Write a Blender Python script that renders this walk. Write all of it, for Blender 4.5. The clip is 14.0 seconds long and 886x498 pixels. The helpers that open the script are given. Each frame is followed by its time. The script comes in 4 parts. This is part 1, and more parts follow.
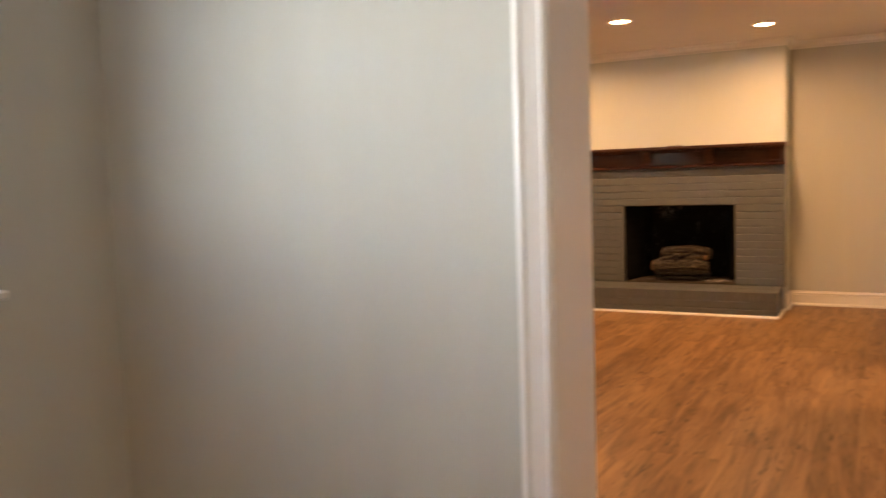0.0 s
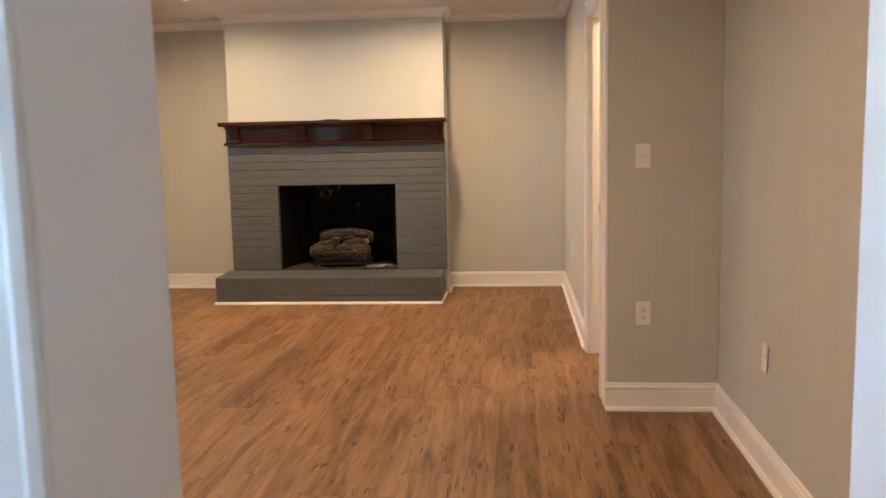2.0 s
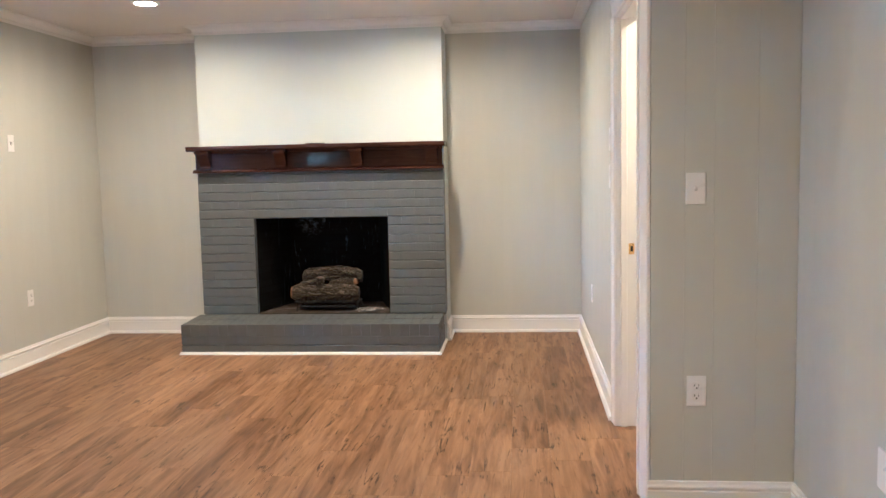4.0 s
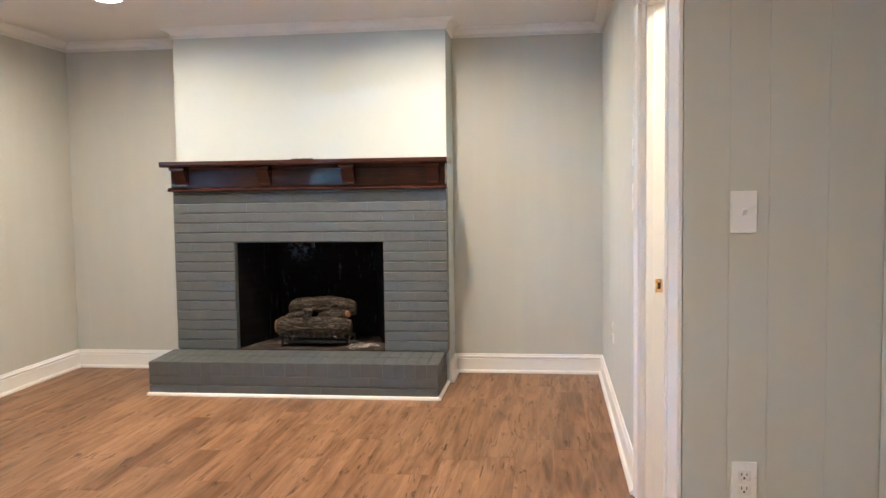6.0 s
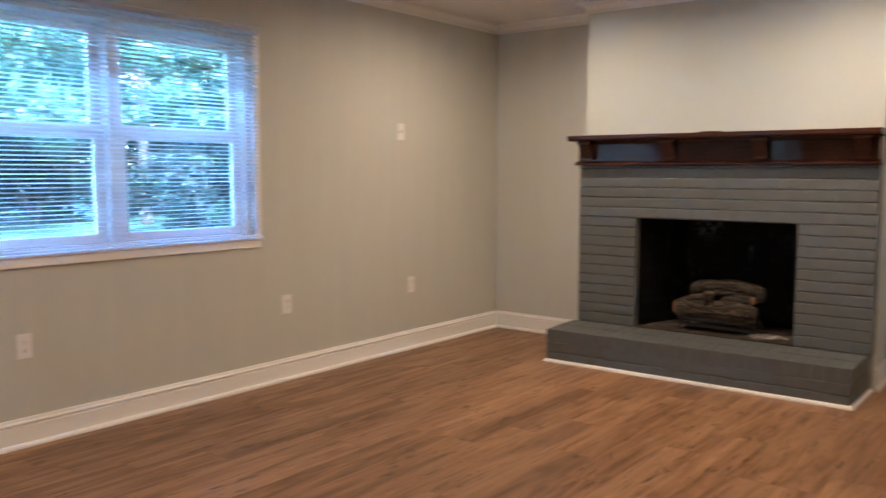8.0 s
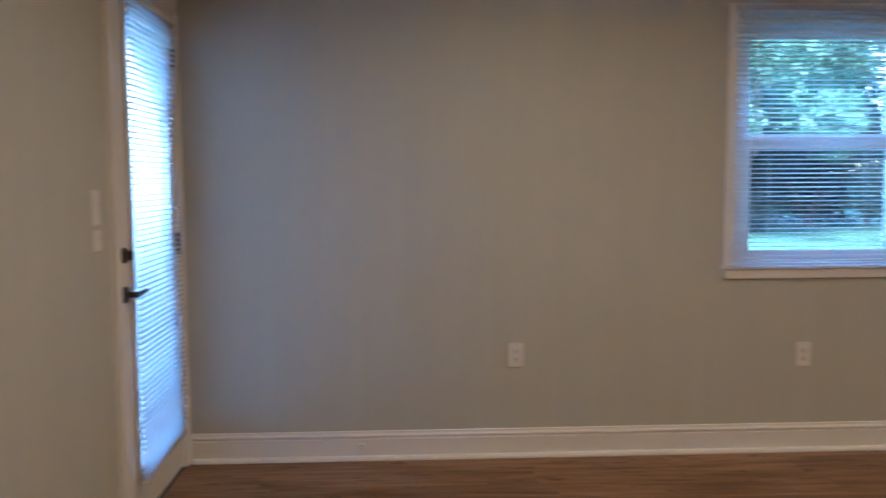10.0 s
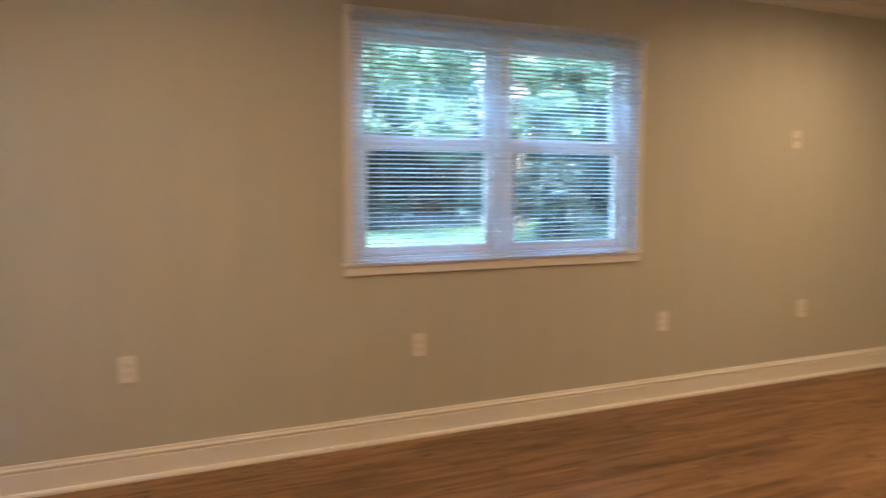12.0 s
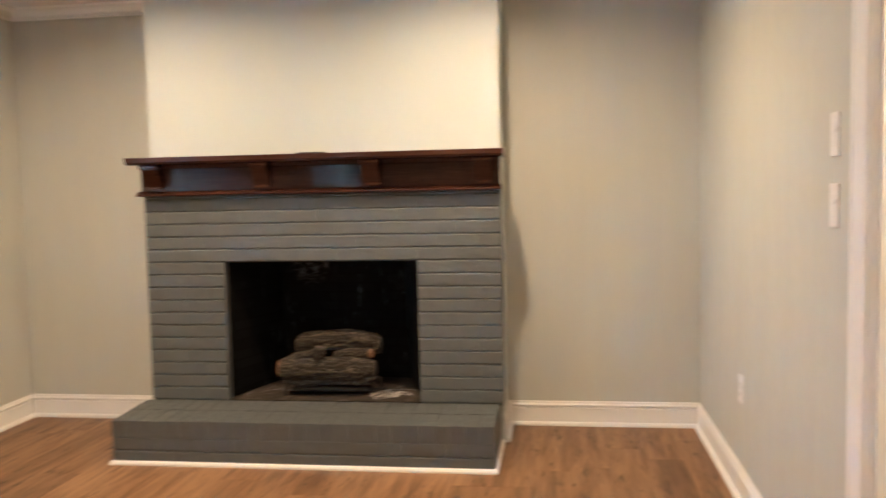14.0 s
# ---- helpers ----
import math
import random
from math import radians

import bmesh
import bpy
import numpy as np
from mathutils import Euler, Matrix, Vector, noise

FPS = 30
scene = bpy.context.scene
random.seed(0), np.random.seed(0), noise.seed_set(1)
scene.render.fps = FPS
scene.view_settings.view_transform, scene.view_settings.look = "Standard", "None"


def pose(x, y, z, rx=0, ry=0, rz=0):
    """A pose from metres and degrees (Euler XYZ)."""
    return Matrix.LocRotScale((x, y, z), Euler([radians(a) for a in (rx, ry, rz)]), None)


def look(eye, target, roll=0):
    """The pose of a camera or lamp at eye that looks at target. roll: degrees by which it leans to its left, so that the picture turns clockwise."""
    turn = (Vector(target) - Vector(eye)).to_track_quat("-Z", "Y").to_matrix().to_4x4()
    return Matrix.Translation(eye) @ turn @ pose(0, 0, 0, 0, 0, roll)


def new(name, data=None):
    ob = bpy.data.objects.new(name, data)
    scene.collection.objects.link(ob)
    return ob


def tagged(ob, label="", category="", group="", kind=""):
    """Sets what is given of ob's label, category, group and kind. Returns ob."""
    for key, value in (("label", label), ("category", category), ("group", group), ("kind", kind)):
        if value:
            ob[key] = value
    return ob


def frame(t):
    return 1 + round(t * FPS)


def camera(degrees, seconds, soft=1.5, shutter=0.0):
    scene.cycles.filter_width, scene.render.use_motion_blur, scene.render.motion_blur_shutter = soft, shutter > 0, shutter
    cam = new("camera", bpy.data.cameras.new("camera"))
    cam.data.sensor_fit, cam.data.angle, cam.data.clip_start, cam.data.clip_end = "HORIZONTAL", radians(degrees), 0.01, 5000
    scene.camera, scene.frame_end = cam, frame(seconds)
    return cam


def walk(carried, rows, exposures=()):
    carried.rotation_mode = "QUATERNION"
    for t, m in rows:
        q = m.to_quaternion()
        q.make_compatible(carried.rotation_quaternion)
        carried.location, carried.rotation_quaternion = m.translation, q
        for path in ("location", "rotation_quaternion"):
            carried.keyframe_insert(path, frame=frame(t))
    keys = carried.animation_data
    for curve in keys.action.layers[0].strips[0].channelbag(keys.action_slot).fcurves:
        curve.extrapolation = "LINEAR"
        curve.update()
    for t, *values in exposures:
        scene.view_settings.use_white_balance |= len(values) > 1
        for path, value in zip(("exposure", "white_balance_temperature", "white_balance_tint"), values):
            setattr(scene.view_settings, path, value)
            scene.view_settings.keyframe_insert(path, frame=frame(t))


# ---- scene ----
cam = camera(55.8, 14.0, 1.5, 0.4)
PATH = [
    (0, (2.766, -7.685, 1.335), (1.829, -5.927, 1.161), -1.9),
    (0.5, (2.726, -7.413, 1.337), (2.085, -5.527, 1.165), -0.9),
    (1, (2.686, -7.222, 1.315), (2.188, -5.297, 1.108), -0.4),
    (1.5, (2.610, -6.989, 1.342), (2.279, -5.030, 1.110), -1.2),
    (2, (2.574, -6.802, 1.316), (2.396, -4.825, 1.067), -1.2),
    (2.5, (2.553, -6.557, 1.335), (2.404, -4.577, 1.096), -0.6),
    (5, (2.530, -5.535, 1.311), (2.290, -3.556, 1.148), -1.5),
    (5.5, (2.577, -5.357, 1.297), (2.314, -3.380, 1.147), -1.3),
    (6, (2.642, -5.136, 1.304), (2.387, -3.157, 1.170), -0.8),
    (6.5, (2.714, -4.975, 1.313), (2.401, -3.002, 1.181), -0.5),
    (7, (2.847, -4.853, 1.310), (2.272, -2.943, 1.171), 0.3),
    (7.5, (2.893, -4.855, 1.310), (1.983, -3.081, 1.153), 0.5),
    (8, (2.925, -4.875, 1.288), (1.701, -3.304, 1.105), 0.1),
    (8.5, (2.937, -4.898, 1.301), (1.431, -3.597, 1.108), 0.2),
    (9, (2.87, -4.935, 1.333), (1.155, -3.926, 1.14), -0.0),
    (9.2, (2.885, -4.958, 1.328), (1.111, -4.055, 1.141), -0.1),
    (10.35, (2.90, -4.955, 1.335), (0.906, -5.02, 1.165), -0.3),
    (11.3, (2.847, -4.928, 1.36), (0.863, -4.746, 1.182), -0.7),
    (11.5, (2.862, -4.848, 1.36), (0.894, -4.544, 1.182), -0.9),
    (12, (2.778, -4.859, 1.32), (1.009, -3.94, 1.149), 0.3),
    (12.5, (2.560, -4.675, 1.306), (1.166, -3.248, 1.152), -0.8),
    (13, (2.411, -4.475, 1.312), (1.438, -2.736, 1.140), -1.5),
    (13.5, (2.290, -4.184, 1.310), (1.632, -2.300, 1.173), -1.4),
    (14, (2.240, -3.841, 1.338), (1.968, -1.865, 1.198), -1.2),
]
EXPOSURES = [(0, 5.30, 7000, 15), (0.5, 5.22, 6600, 12), (1, 5.15, 6620, 10), (1.5, 5.21, 5750, 6), (2, 5.42, 4850, 2), (2.5, 5.77, 3975, -1), (5, 5.89, 3870, -4), (6.5, 5.91, 3847, -4), (7, 5.86, 3796, -4), (7.5, 5.54, 3730, -2), (8, 5.14, 4250, 1), (8.5, 5.24, 4634, 4), (9, 4.92, 4200, 0), (11.5, 4.42, 4950, -3), (12, 4.82, 5350, -2), (12.5, 5.02, 4950, -4), (13, 5.42, 5071, -6), (14, 5.67, 4450, -3)]
walk(cam, [(t, look(eye, target, roll)) for t, eye, target, roll in PATH], EXPOSURES)


# ---- world, sun, lights ----
world = bpy.data.worlds.new("world")
scene.world = world
world.use_nodes = True
wn = world.node_tree
sky = wn.nodes.new("ShaderNodeTexSky")
sky.sky_type = "NISHITA"
sky.sun_disc = False
sky.sun_elevation = radians(49)
sky.sun_rotation = radians(110)
wn.links.new(sky.outputs[0], wn.nodes["Background"].inputs[0])
wn.nodes["Background"].inputs[1].default_value = 0.15

sun_data = bpy.data.lights.new("sun", "SUN")
sun_data.energy, sun_data.angle, sun_data.color = 1.4, radians(14), (1.0, 0.98, 0.95)
sun = new("sun", sun_data)
sun.matrix_world = look((8, -3, 10), (0, 0, 0))

# the last four are unseen, added to fill room, kitchen and hall with light
LAMPS = [(0.07, -0.42, 0.58), (1.87, -0.39, 0.73), (0.94, -1.26, 0.42), (0.5, -4.3, 0.58), (1.87, -4.4, 0.64), (3.9, -9.2, 0.52), (3.75, -2.0, 0.760)]   # x, y, watts
LAMP_COLOR = (1.0, 0.53, 0.23)


# ---- plan ----
XL, XR, XA = -0.985, 3.007, 3.535          # left wall, right wall, alcove wall
YF, YB, YK = 0.862, -5.975, -6.205           # fireplace wall, back wall, its kitchen face
YS = -2.75                                 # wall with the light switch
ZC = 2.467                                 # ceiling
DX0, DX1 = 2.214, 2.900                    # opening to the kitchen
GX0, GX1 = -0.925, -0.135                  # glass door
SY0, SY1 = -2.460, -1.645                   # side doorway
WY0, WY1, WZ0, WZ1 = -3.395, -1.675, 0.905, 2.075   # window
KX0, KX1, KY = 1.03, 4.6, -10.0            # kitchen
BX0, BX1, BY = 0.034, 1.949, 0.50          # chimney breast
FX0, FX1, FZ0, FZ1 = 0.482, 1.524, 0.240, 0.984     # firebox opening
HEAD = 2.05


# ---- materials ----
def material(name, color, rough=0.5, metal=0.0):
    m = bpy.data.materials.new(name)
    m.use_nodes = True
    b = m.node_tree.nodes["Principled BSDF"]
    b.inputs["Base Color"].default_value = (*color, 1)
    b.inputs["Roughness"].default_value = rough
    b.inputs["Metallic"].default_value = metal
    return m


def node(m, kind, **values):
    n = m.node_tree.nodes.new(kind)
    for key, value in values.items():
        n.inputs[key].default_value = value
    return n


def link(m, a, b):
    m.node_tree.links.new(a, b)


def coords(m, scale=(1, 1, 1), where="Object", shuffle=0.0):
    """Texture coordinates in metres; shuffle moves them by a random amount per object."""
    tc = node(m, "ShaderNodeTexCoord")
    mp = node(m, "ShaderNodeMapping", Scale=scale)
    if shuffle:
        oi = node(m, "ShaderNodeObjectInfo")
        mul = node(m, "ShaderNodeVectorMath")
        mul.operation = "SCALE"
        mul.inputs[0].default_value = (7.3, 11.9, 5.1)
        sc = node(m, "ShaderNodeMath")
        sc.operation = "MULTIPLY"
        sc.inputs[1].default_value = shuffle
        link(m, oi.outputs["Random"], sc.inputs[0])
        link(m, sc.outputs[0], mul.inputs["Scale"])
        add = node(m, "ShaderNodeVectorMath")
        link(m, tc.outputs[where], add.inputs[0])
        link(m, mul.outputs[0], add.inputs[1])
        link(m, add.outputs[0], mp.inputs[0])
    else:
        link(m, tc.outputs[where], mp.inputs[0])
    return mp.outputs[0]


def noise_tex(m, vec, scale, detail=4.0, rough=0.55, distort=0.0):
    n = node(m, "ShaderNodeTexNoise", Scale=scale, Detail=detail, Roughness=rough, Distortion=distort)
    link(m, vec, n.inputs["Vector"])
    return n.outputs["Fac"]


def ramp(m, fac, *stops):
    r = node(m, "ShaderNodeValToRGB")
    e = r.color_ramp.elements
    while len(e) < len(stops):
        e.new(0.5)
    for el, (at, c) in zip(e, stops):
        el.position, el.color = at, (*c, 1)
    link(m, fac, r.inputs[0])
    return r.outputs[0]


def mix(m, fac, a, b, how="MIX"):
    n = node(m, "ShaderNodeMix")
    n.data_type, n.blend_type = "RGBA", how
    if isinstance(fac, float):
        n.inputs[0].default_value = fac
    else:
        link(m, fac, n.inputs[0])
    for socket, value in ((n.inputs[6], a), (n.inputs[7], b)):
        if isinstance(value, tuple):
            socket.default_value = (*value, 1)
        else:
            link(m, value, socket)
    return n.outputs[2]


def bump(m, height, strength, dist=0.002, normal=None):
    n = node(m, "ShaderNodeBump", Strength=strength, Distance=dist)
    link(m, height, n.inputs["Height"])
    if normal:
        link(m, normal, n.inputs["Normal"])
    return n.outputs[0]


def finish(m, color=None, rough=None, normal=None):
    b = m.node_tree.nodes["Principled BSDF"]
    for value, socket in ((color, "Base Color"), (rough, "Roughness"), (normal, "Normal")):
        if value is not None:
            link(m, value, b.inputs[socket])
    return m


def painted(name, color, rough, grain=220.0, strength=0.12, vary=0.05, streak=(1, 1, 1)):
    """Rolled paint: slight cloudiness, orange-peel relief and uneven sheen."""
    m = material(name, color, rough)
    v = coords(m, streak)
    big = noise_tex(m, v, 1.7, 5)
    dark = tuple(c * (1 - vary) for c in color)
    light = tuple(min(1, c * (1 + vary)) for c in color)
    col = ramp(m, big, (0.3, dark), (0.7, light))
    fine = noise_tex(m, coords(m), grain, 3)
    mid = noise_tex(m, coords(m), 14, 3)
    r = ramp(m, mid, (0.3, (rough - 0.06,) * 3), (0.7, (rough + 0.08,) * 3))
    return finish(m, col, r, bump(m, fine, strength, 0.0015, bump(m, mid, 0.02, 0.003)))


WALL = painted("wall_paint", (0.556, 0.560, 0.509), 0.55, 320, 0.22, 0.035, (3, 3, 0.35))
CEIL = painted("ceiling_paint", (0.74, 0.72, 0.70), 0.75, 180, 0.2, 0.02)
TRIM = painted("trim_paint", (0.85, 0.84, 0.81), 0.36, 60, 0.015, 0.01)
PLASTIC = painted("white_plastic", (0.82, 0.81, 0.79), 0.3, 50, 0.0, 0.01)
BLIND = painted("blind_vinyl", (0.82, 0.83, 0.84), 0.4, 60, 0.02, 0.02)
_t = node(BLIND, "ShaderNodeBsdfTranslucent", Color=(0.90, 0.93, 0.96, 1))
_x = node(BLIND, "ShaderNodeMixShader", Fac=0.68)
_out = BLIND.node_tree.nodes["Material Output"]
link(BLIND, BLIND.node_tree.nodes["Principled BSDF"].outputs[0], _x.inputs[1])
link(BLIND, _t.outputs[0], _x.inputs[2])
link(BLIND, _x.outputs[0], _out.inputs["Surface"])
ALU_BLIND = painted("painted_aluminium_blind", (0.80, 0.82, 0.84), 0.4, 60, 0.02, 0.02)
BREAST = painted("breast_paint", (0.565, 0.605, 0.58), 0.55, 260, 0.16, 0.02, (1, 1, 0.25))

GREY = material("grey_masonry_paint", (0.10, 0.105, 0.115), 0.5)
_v = coords(GREY, (1, 1, 1), "Object", 1.0)
_n = noise_tex(GREY, _v, 9, 6, 0.62)
_f = noise_tex(GREY, _v, 75, 5, 0.7)
_g = node(GREY, "ShaderNodeObjectInfo")
_c = ramp(GREY, _n, (0.25, (0.084, 0.092, 0.093)), (0.75, (0.116, 0.126, 0.127)))
_c = mix(GREY, 0.28, _c, ramp(GREY, _g.outputs["Random"], (0.0, (0.086, 0.093, 0.094)), (1.0, (0.113, 0.123, 0.124))))
finish(GREY, _c, ramp(GREY, _f, (0.3, (0.40,) * 3), (0.7, (0.58,) * 3)), bump(GREY, _f, 0.7, 0.004, bump(GREY, noise_tex(GREY, _v, 22, 4, 0.6), 0.6, 0.006, bump(GREY, _n, 0.5, 0.008))))

SOOT = material("sooted_firebrick", (0.010, 0.010, 0.010), 0.85)
SOOT.node_tree.nodes["Principled BSDF"].inputs["Specular IOR Level"].default_value = 0.08
_v = coords(SOOT, (1, 1, 0.5))
_n = noise_tex(SOOT, _v, 5, 8, 0.7, 0.4)
_w = node(SOOT, "ShaderNodeTexBrick", Scale=4.6)
_w.inputs["Color1"].default_value = (0.0035, 0.0035, 0.0036, 1)
_w.inputs["Color2"].default_value = (0.006, 0.006, 0.006, 1)
_w.inputs["Mortar"].default_value = (0.003, 0.003, 0.003, 1)
_r = node(SOOT, "ShaderNodeMapping", Rotation=(radians(90), 0, 0))
link(SOOT, coords(SOOT), _r.inputs[0])
link(SOOT, _r.outputs[0], _w.inputs["Vector"])
_c = mix(SOOT, ramp(SOOT, _n, (0.60, (0, 0, 0)), (0.74, (1, 1, 1))), _w.outputs["Color"], (0.012, 0.012, 0.013))
# pale flaking streaks running down the brick
_s = noise_tex(SOOT, coords(SOOT, (30, 30, 2.2)), 1.5, 6, 0.7, 0.3)
_m = noise_tex(SOOT, coords(SOOT, (3.2, 3.2, 1.6)), 1.1, 3)
_c = mix(SOOT, mix(SOOT, ramp(SOOT, _m, (0.48, (0, 0, 0)), (0.60, (1, 1, 1))), (0.0, 0.0, 0.0), ramp(SOOT, _s, (0.58, (0, 0, 0)), (0.70, (1, 1, 1)))), _c, (0.085, 0.092, 0.098))
_sp = node(SOOT, "ShaderNodeVectorMath")
_sp.operation = "DISTANCE"
_sp.inputs[1].default_value = (0.80, 0.86, 0.915)
link(SOOT, coords(SOOT), _sp.inputs[0])
_sm = noise_tex(SOOT, coords(SOOT, (1.0, 1.0, 1.6)), 22, 6, 0.7, 0.8)
_c = mix(SOOT, mix(SOOT, ramp(SOOT, _sp.outputs["Value"], (0.04, (1, 1, 1)), (0.13, (0, 0, 0))), (0.0, 0.0, 0.0), ramp(SOOT, _sm, (0.50, (0, 0, 0)), (0.62, (1, 1, 1)))), _c, (0.10, 0.105, 0.11))
finish(SOOT, _c, None,
       bump(SOOT, _n, 0.5, 0.006))

ASH = material("ashy_firebox_floor", (0.1, 0.085, 0.07), 0.9)
_n = noise_tex(ASH, coords(ASH), 6, 8, 0.7, 0.6)
_f = noise_tex(ASH, coords(ASH), 60, 4, 0.7)
finish(ASH, ramp(ASH, _n, (0.36, (0.014, 0.011, 0.009)), (0.52, (0.035, 0.024, 0.017)), (0.60, (0.08, 0.066, 0.055)), (0.68, (0.34, 0.32, 0.30))),
       None, bump(ASH, _f, 0.6, 0.004))

CHERRY = material("cherry_stained_wood", (0.06, 0.018, 0.010), 0.2)
CHERRY.node_tree.nodes["Principled BSDF"].inputs["Coat Weight"].default_value = 0.03
CHERRY.node_tree.nodes["Principled BSDF"].inputs["Coat Roughness"].default_value = 0.08
CHERRY.node_tree.nodes["Principled BSDF"].inputs["Specular IOR Level"].default_value = 0.175
_v = coords(CHERRY, (0.7, 7, 9))
_n = noise_tex(CHERRY, _v, 7, 8, 0.65, 1.2)
_b = noise_tex(CHERRY, coords(CHERRY, (0.6, 1, 1)), 3.2, 4)
_c = ramp(CHERRY, _n, (0.25, (0.013, 0.0060, 0.0045)), (0.55, (0.046, 0.0185, 0.0115)), (0.8, (0.088, 0.038, 0.021)))
_c = mix(CHERRY, 0.55, _c, ramp(CHERRY, _b, (0.3, (0.019, 0.0085, 0.007)), (0.7, (0.066, 0.027, 0.016))))
finish(CHERRY, _c, ramp(CHERRY, _b, (0.3, (0.09,) * 3), (0.7, (0.15,) * 3)), bump(CHERRY, _n, 0.04, 0.001, bump(CHERRY, _b, 0.03, 0.01)))

FLOOR = material("vinyl_plank_wood", (0.3, 0.17, 0.09), 0.38)
FLOOR.node_tree.nodes["Principled BSDF"].inputs["Specular IOR Level"].default_value = 0.22
_o = node(FLOOR, "ShaderNodeObjectInfo")
# broad figure along the plank, then grain
_g1 = noise_tex(FLOOR, coords(FLOOR, (5.6, 0.60, 1.0), "Object", 1.0), 1.9, 4, 0.5, 1.3)
_g2 = noise_tex(FLOOR, coords(FLOOR, (34.0, 1.8, 1.0), "Object", 3.0), 3.2, 7, 0.65, 0.5)
_g3 = noise_tex(FLOOR, coords(FLOOR, (13.0, 1.1, 1.0), "Object", 4.0), 2.2, 5, 0.6, 1.0)
_c = ramp(FLOOR, _g1, (0.35, (0.115, 0.058, 0.025)), (0.44, (0.205, 0.115, 0.054)), (0.53, (0.305, 0.184, 0.094)), (0.64, (0.380, 0.236, 0.126)))
_c = mix(FLOOR, 0.34, _c, ramp(FLOOR, _g3, (0.38, (0.085, 0.042, 0.019)), (0.60, (0.365, 0.225, 0.122))))
_c = mix(FLOOR, 0.16, _c, ramp(FLOOR, _g2, (0.36, (0.10, 0.05, 0.026)), (0.64, (0.38, 0.235, 0.14))))
# small knots and dark smudges
_k = noise_tex(FLOOR, coords(FLOOR, (9.0, 3.2, 1.0), "Object", 5.0), 2.0, 4, 0.6, 1.0)
_c = mix(FLOOR, ramp(FLOOR, _k, (0.65, (0, 0, 0)), (0.75, (0.6,) * 3)), _c, (0.070, 0.032, 0.017))
# thin short cracks along the grain, in patches
_ln = noise_tex(FLOOR, coords(FLOOR, (9.5, 0.62, 1.0), "Object", 9.0), 1.9, 4, 0.5, 0.5)
_sb = node(FLOOR, "ShaderNodeMath")
_sb.operation = "SUBTRACT"
_sb.inputs[1].default_value = 0.5
link(FLOOR, _ln, _sb.inputs[0])
_ab = node(FLOOR, "ShaderNodeMath")
_ab.operation = "ABSOLUTE"
link(FLOOR, _sb.outputs[0], _ab.inputs[0])
_m = noise_tex(FLOOR, coords(FLOOR, (7.0, 3.4, 1.0), "Object", 13.0), 1.7, 3)
_cr = mix(FLOOR, ramp(FLOOR, _m, (0.505, (0, 0, 0)), (0.575, (1, 1, 1))), (0.0, 0.0, 0.0), ramp(FLOOR, _ab.outputs[0], (0.005, (0.85,) * 3), (0.018, (0, 0, 0))))
_c = mix(FLOOR, _cr, _c, (0.040, 0.018, 0.010))
_c = mix(FLOOR, 0.42, _c, ramp(FLOOR, _o.outputs["Random"], (0.0, (0.50, 0.48, 0.46)), (0.5, (0.80, 0.79, 0.78)), (1.0, (1.0, 0.99, 0.98))), "MULTIPLY")
_c = mix(FLOOR, 1.0, _c, (1.0, 0.96, 0.86), "MULTIPLY")
finish(FLOOR, _c, ramp(FLOOR, _g2, (0.3, (0.33,) * 3), (0.7, (0.47,) * 3)), bump(FLOOR, _g2, 0.08, 0.001))

UNDER = material("dark_underlay", (0.07, 0.040, 0.024), 0.8)
BARK = material("ceramic_log_bark", (0.16, 0.10, 0.065), 0.9)
_v = coords(BARK, (2.0, 9, 9), "Object")
_n = noise_tex(BARK, _v, 8, 9, 0.7, 1.0)
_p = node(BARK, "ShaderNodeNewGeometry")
# shade of the furrows put into the bark colour: hollows darkened by pointiness
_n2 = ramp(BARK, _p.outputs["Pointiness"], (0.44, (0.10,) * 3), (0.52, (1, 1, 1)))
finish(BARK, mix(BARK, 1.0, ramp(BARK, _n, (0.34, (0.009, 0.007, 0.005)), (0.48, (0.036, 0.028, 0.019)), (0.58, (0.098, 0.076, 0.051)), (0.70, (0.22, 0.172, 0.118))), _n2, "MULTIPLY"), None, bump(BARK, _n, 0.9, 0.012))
CUT = material("ceramic_log_cut_end", (0.36, 0.22, 0.12), 0.9)
_n = noise_tex(CUT, coords(CUT), 40, 5)
finish(CUT, ramp(CUT, _n, (0.3, (0.10, 0.050, 0.022)), (0.7, (0.26, 0.14, 0.065))), None, bump(CUT, _n, 0.4, 0.004))
IRON = painted("black_iron", (0.018, 0.017, 0.016), 0.6, 120, 0.3, 0.1)
BRASS = material("polished_brass", (0.80, 0.53, 0.20), 0.28, 1.0)
_n = noise_tex(BRASS, coords(BRASS), 60, 3)
finish(BRASS, None, ramp(BRASS, _n, (0.3, (0.2,) * 3), (0.7, (0.4,) * 3)))
BRONZE = painted("dark_bronze_metal", (0.035, 0.028, 0.024), 0.4, 150, 0.1, 0.1)
BLACK = material("black_slot", (0.01, 0.01, 0.01), 0.6)
STEEL = material("screw_steel", (0.7, 0.69, 0.66), 0.35, 1.0)
GLOW = material("lamp_lens", (1, 1, 1), 0.5)
_b = GLOW.node_tree.nodes["Principled BSDF"]
_b.inputs["Emission Color"].default_value = (1.0, 0.62, 0.34, 1)
_b.inputs["Emission Strength"].default_value = 2.2
GLASS = material("window_glass", (1, 1, 1), 0.0)
GLASS.node_tree.nodes["Principled BSDF"].inputs["Transmission Weight"].default_value = 1.0
GLASS.node_tree.nodes["Principled BSDF"].inputs["IOR"].default_value = 1.45

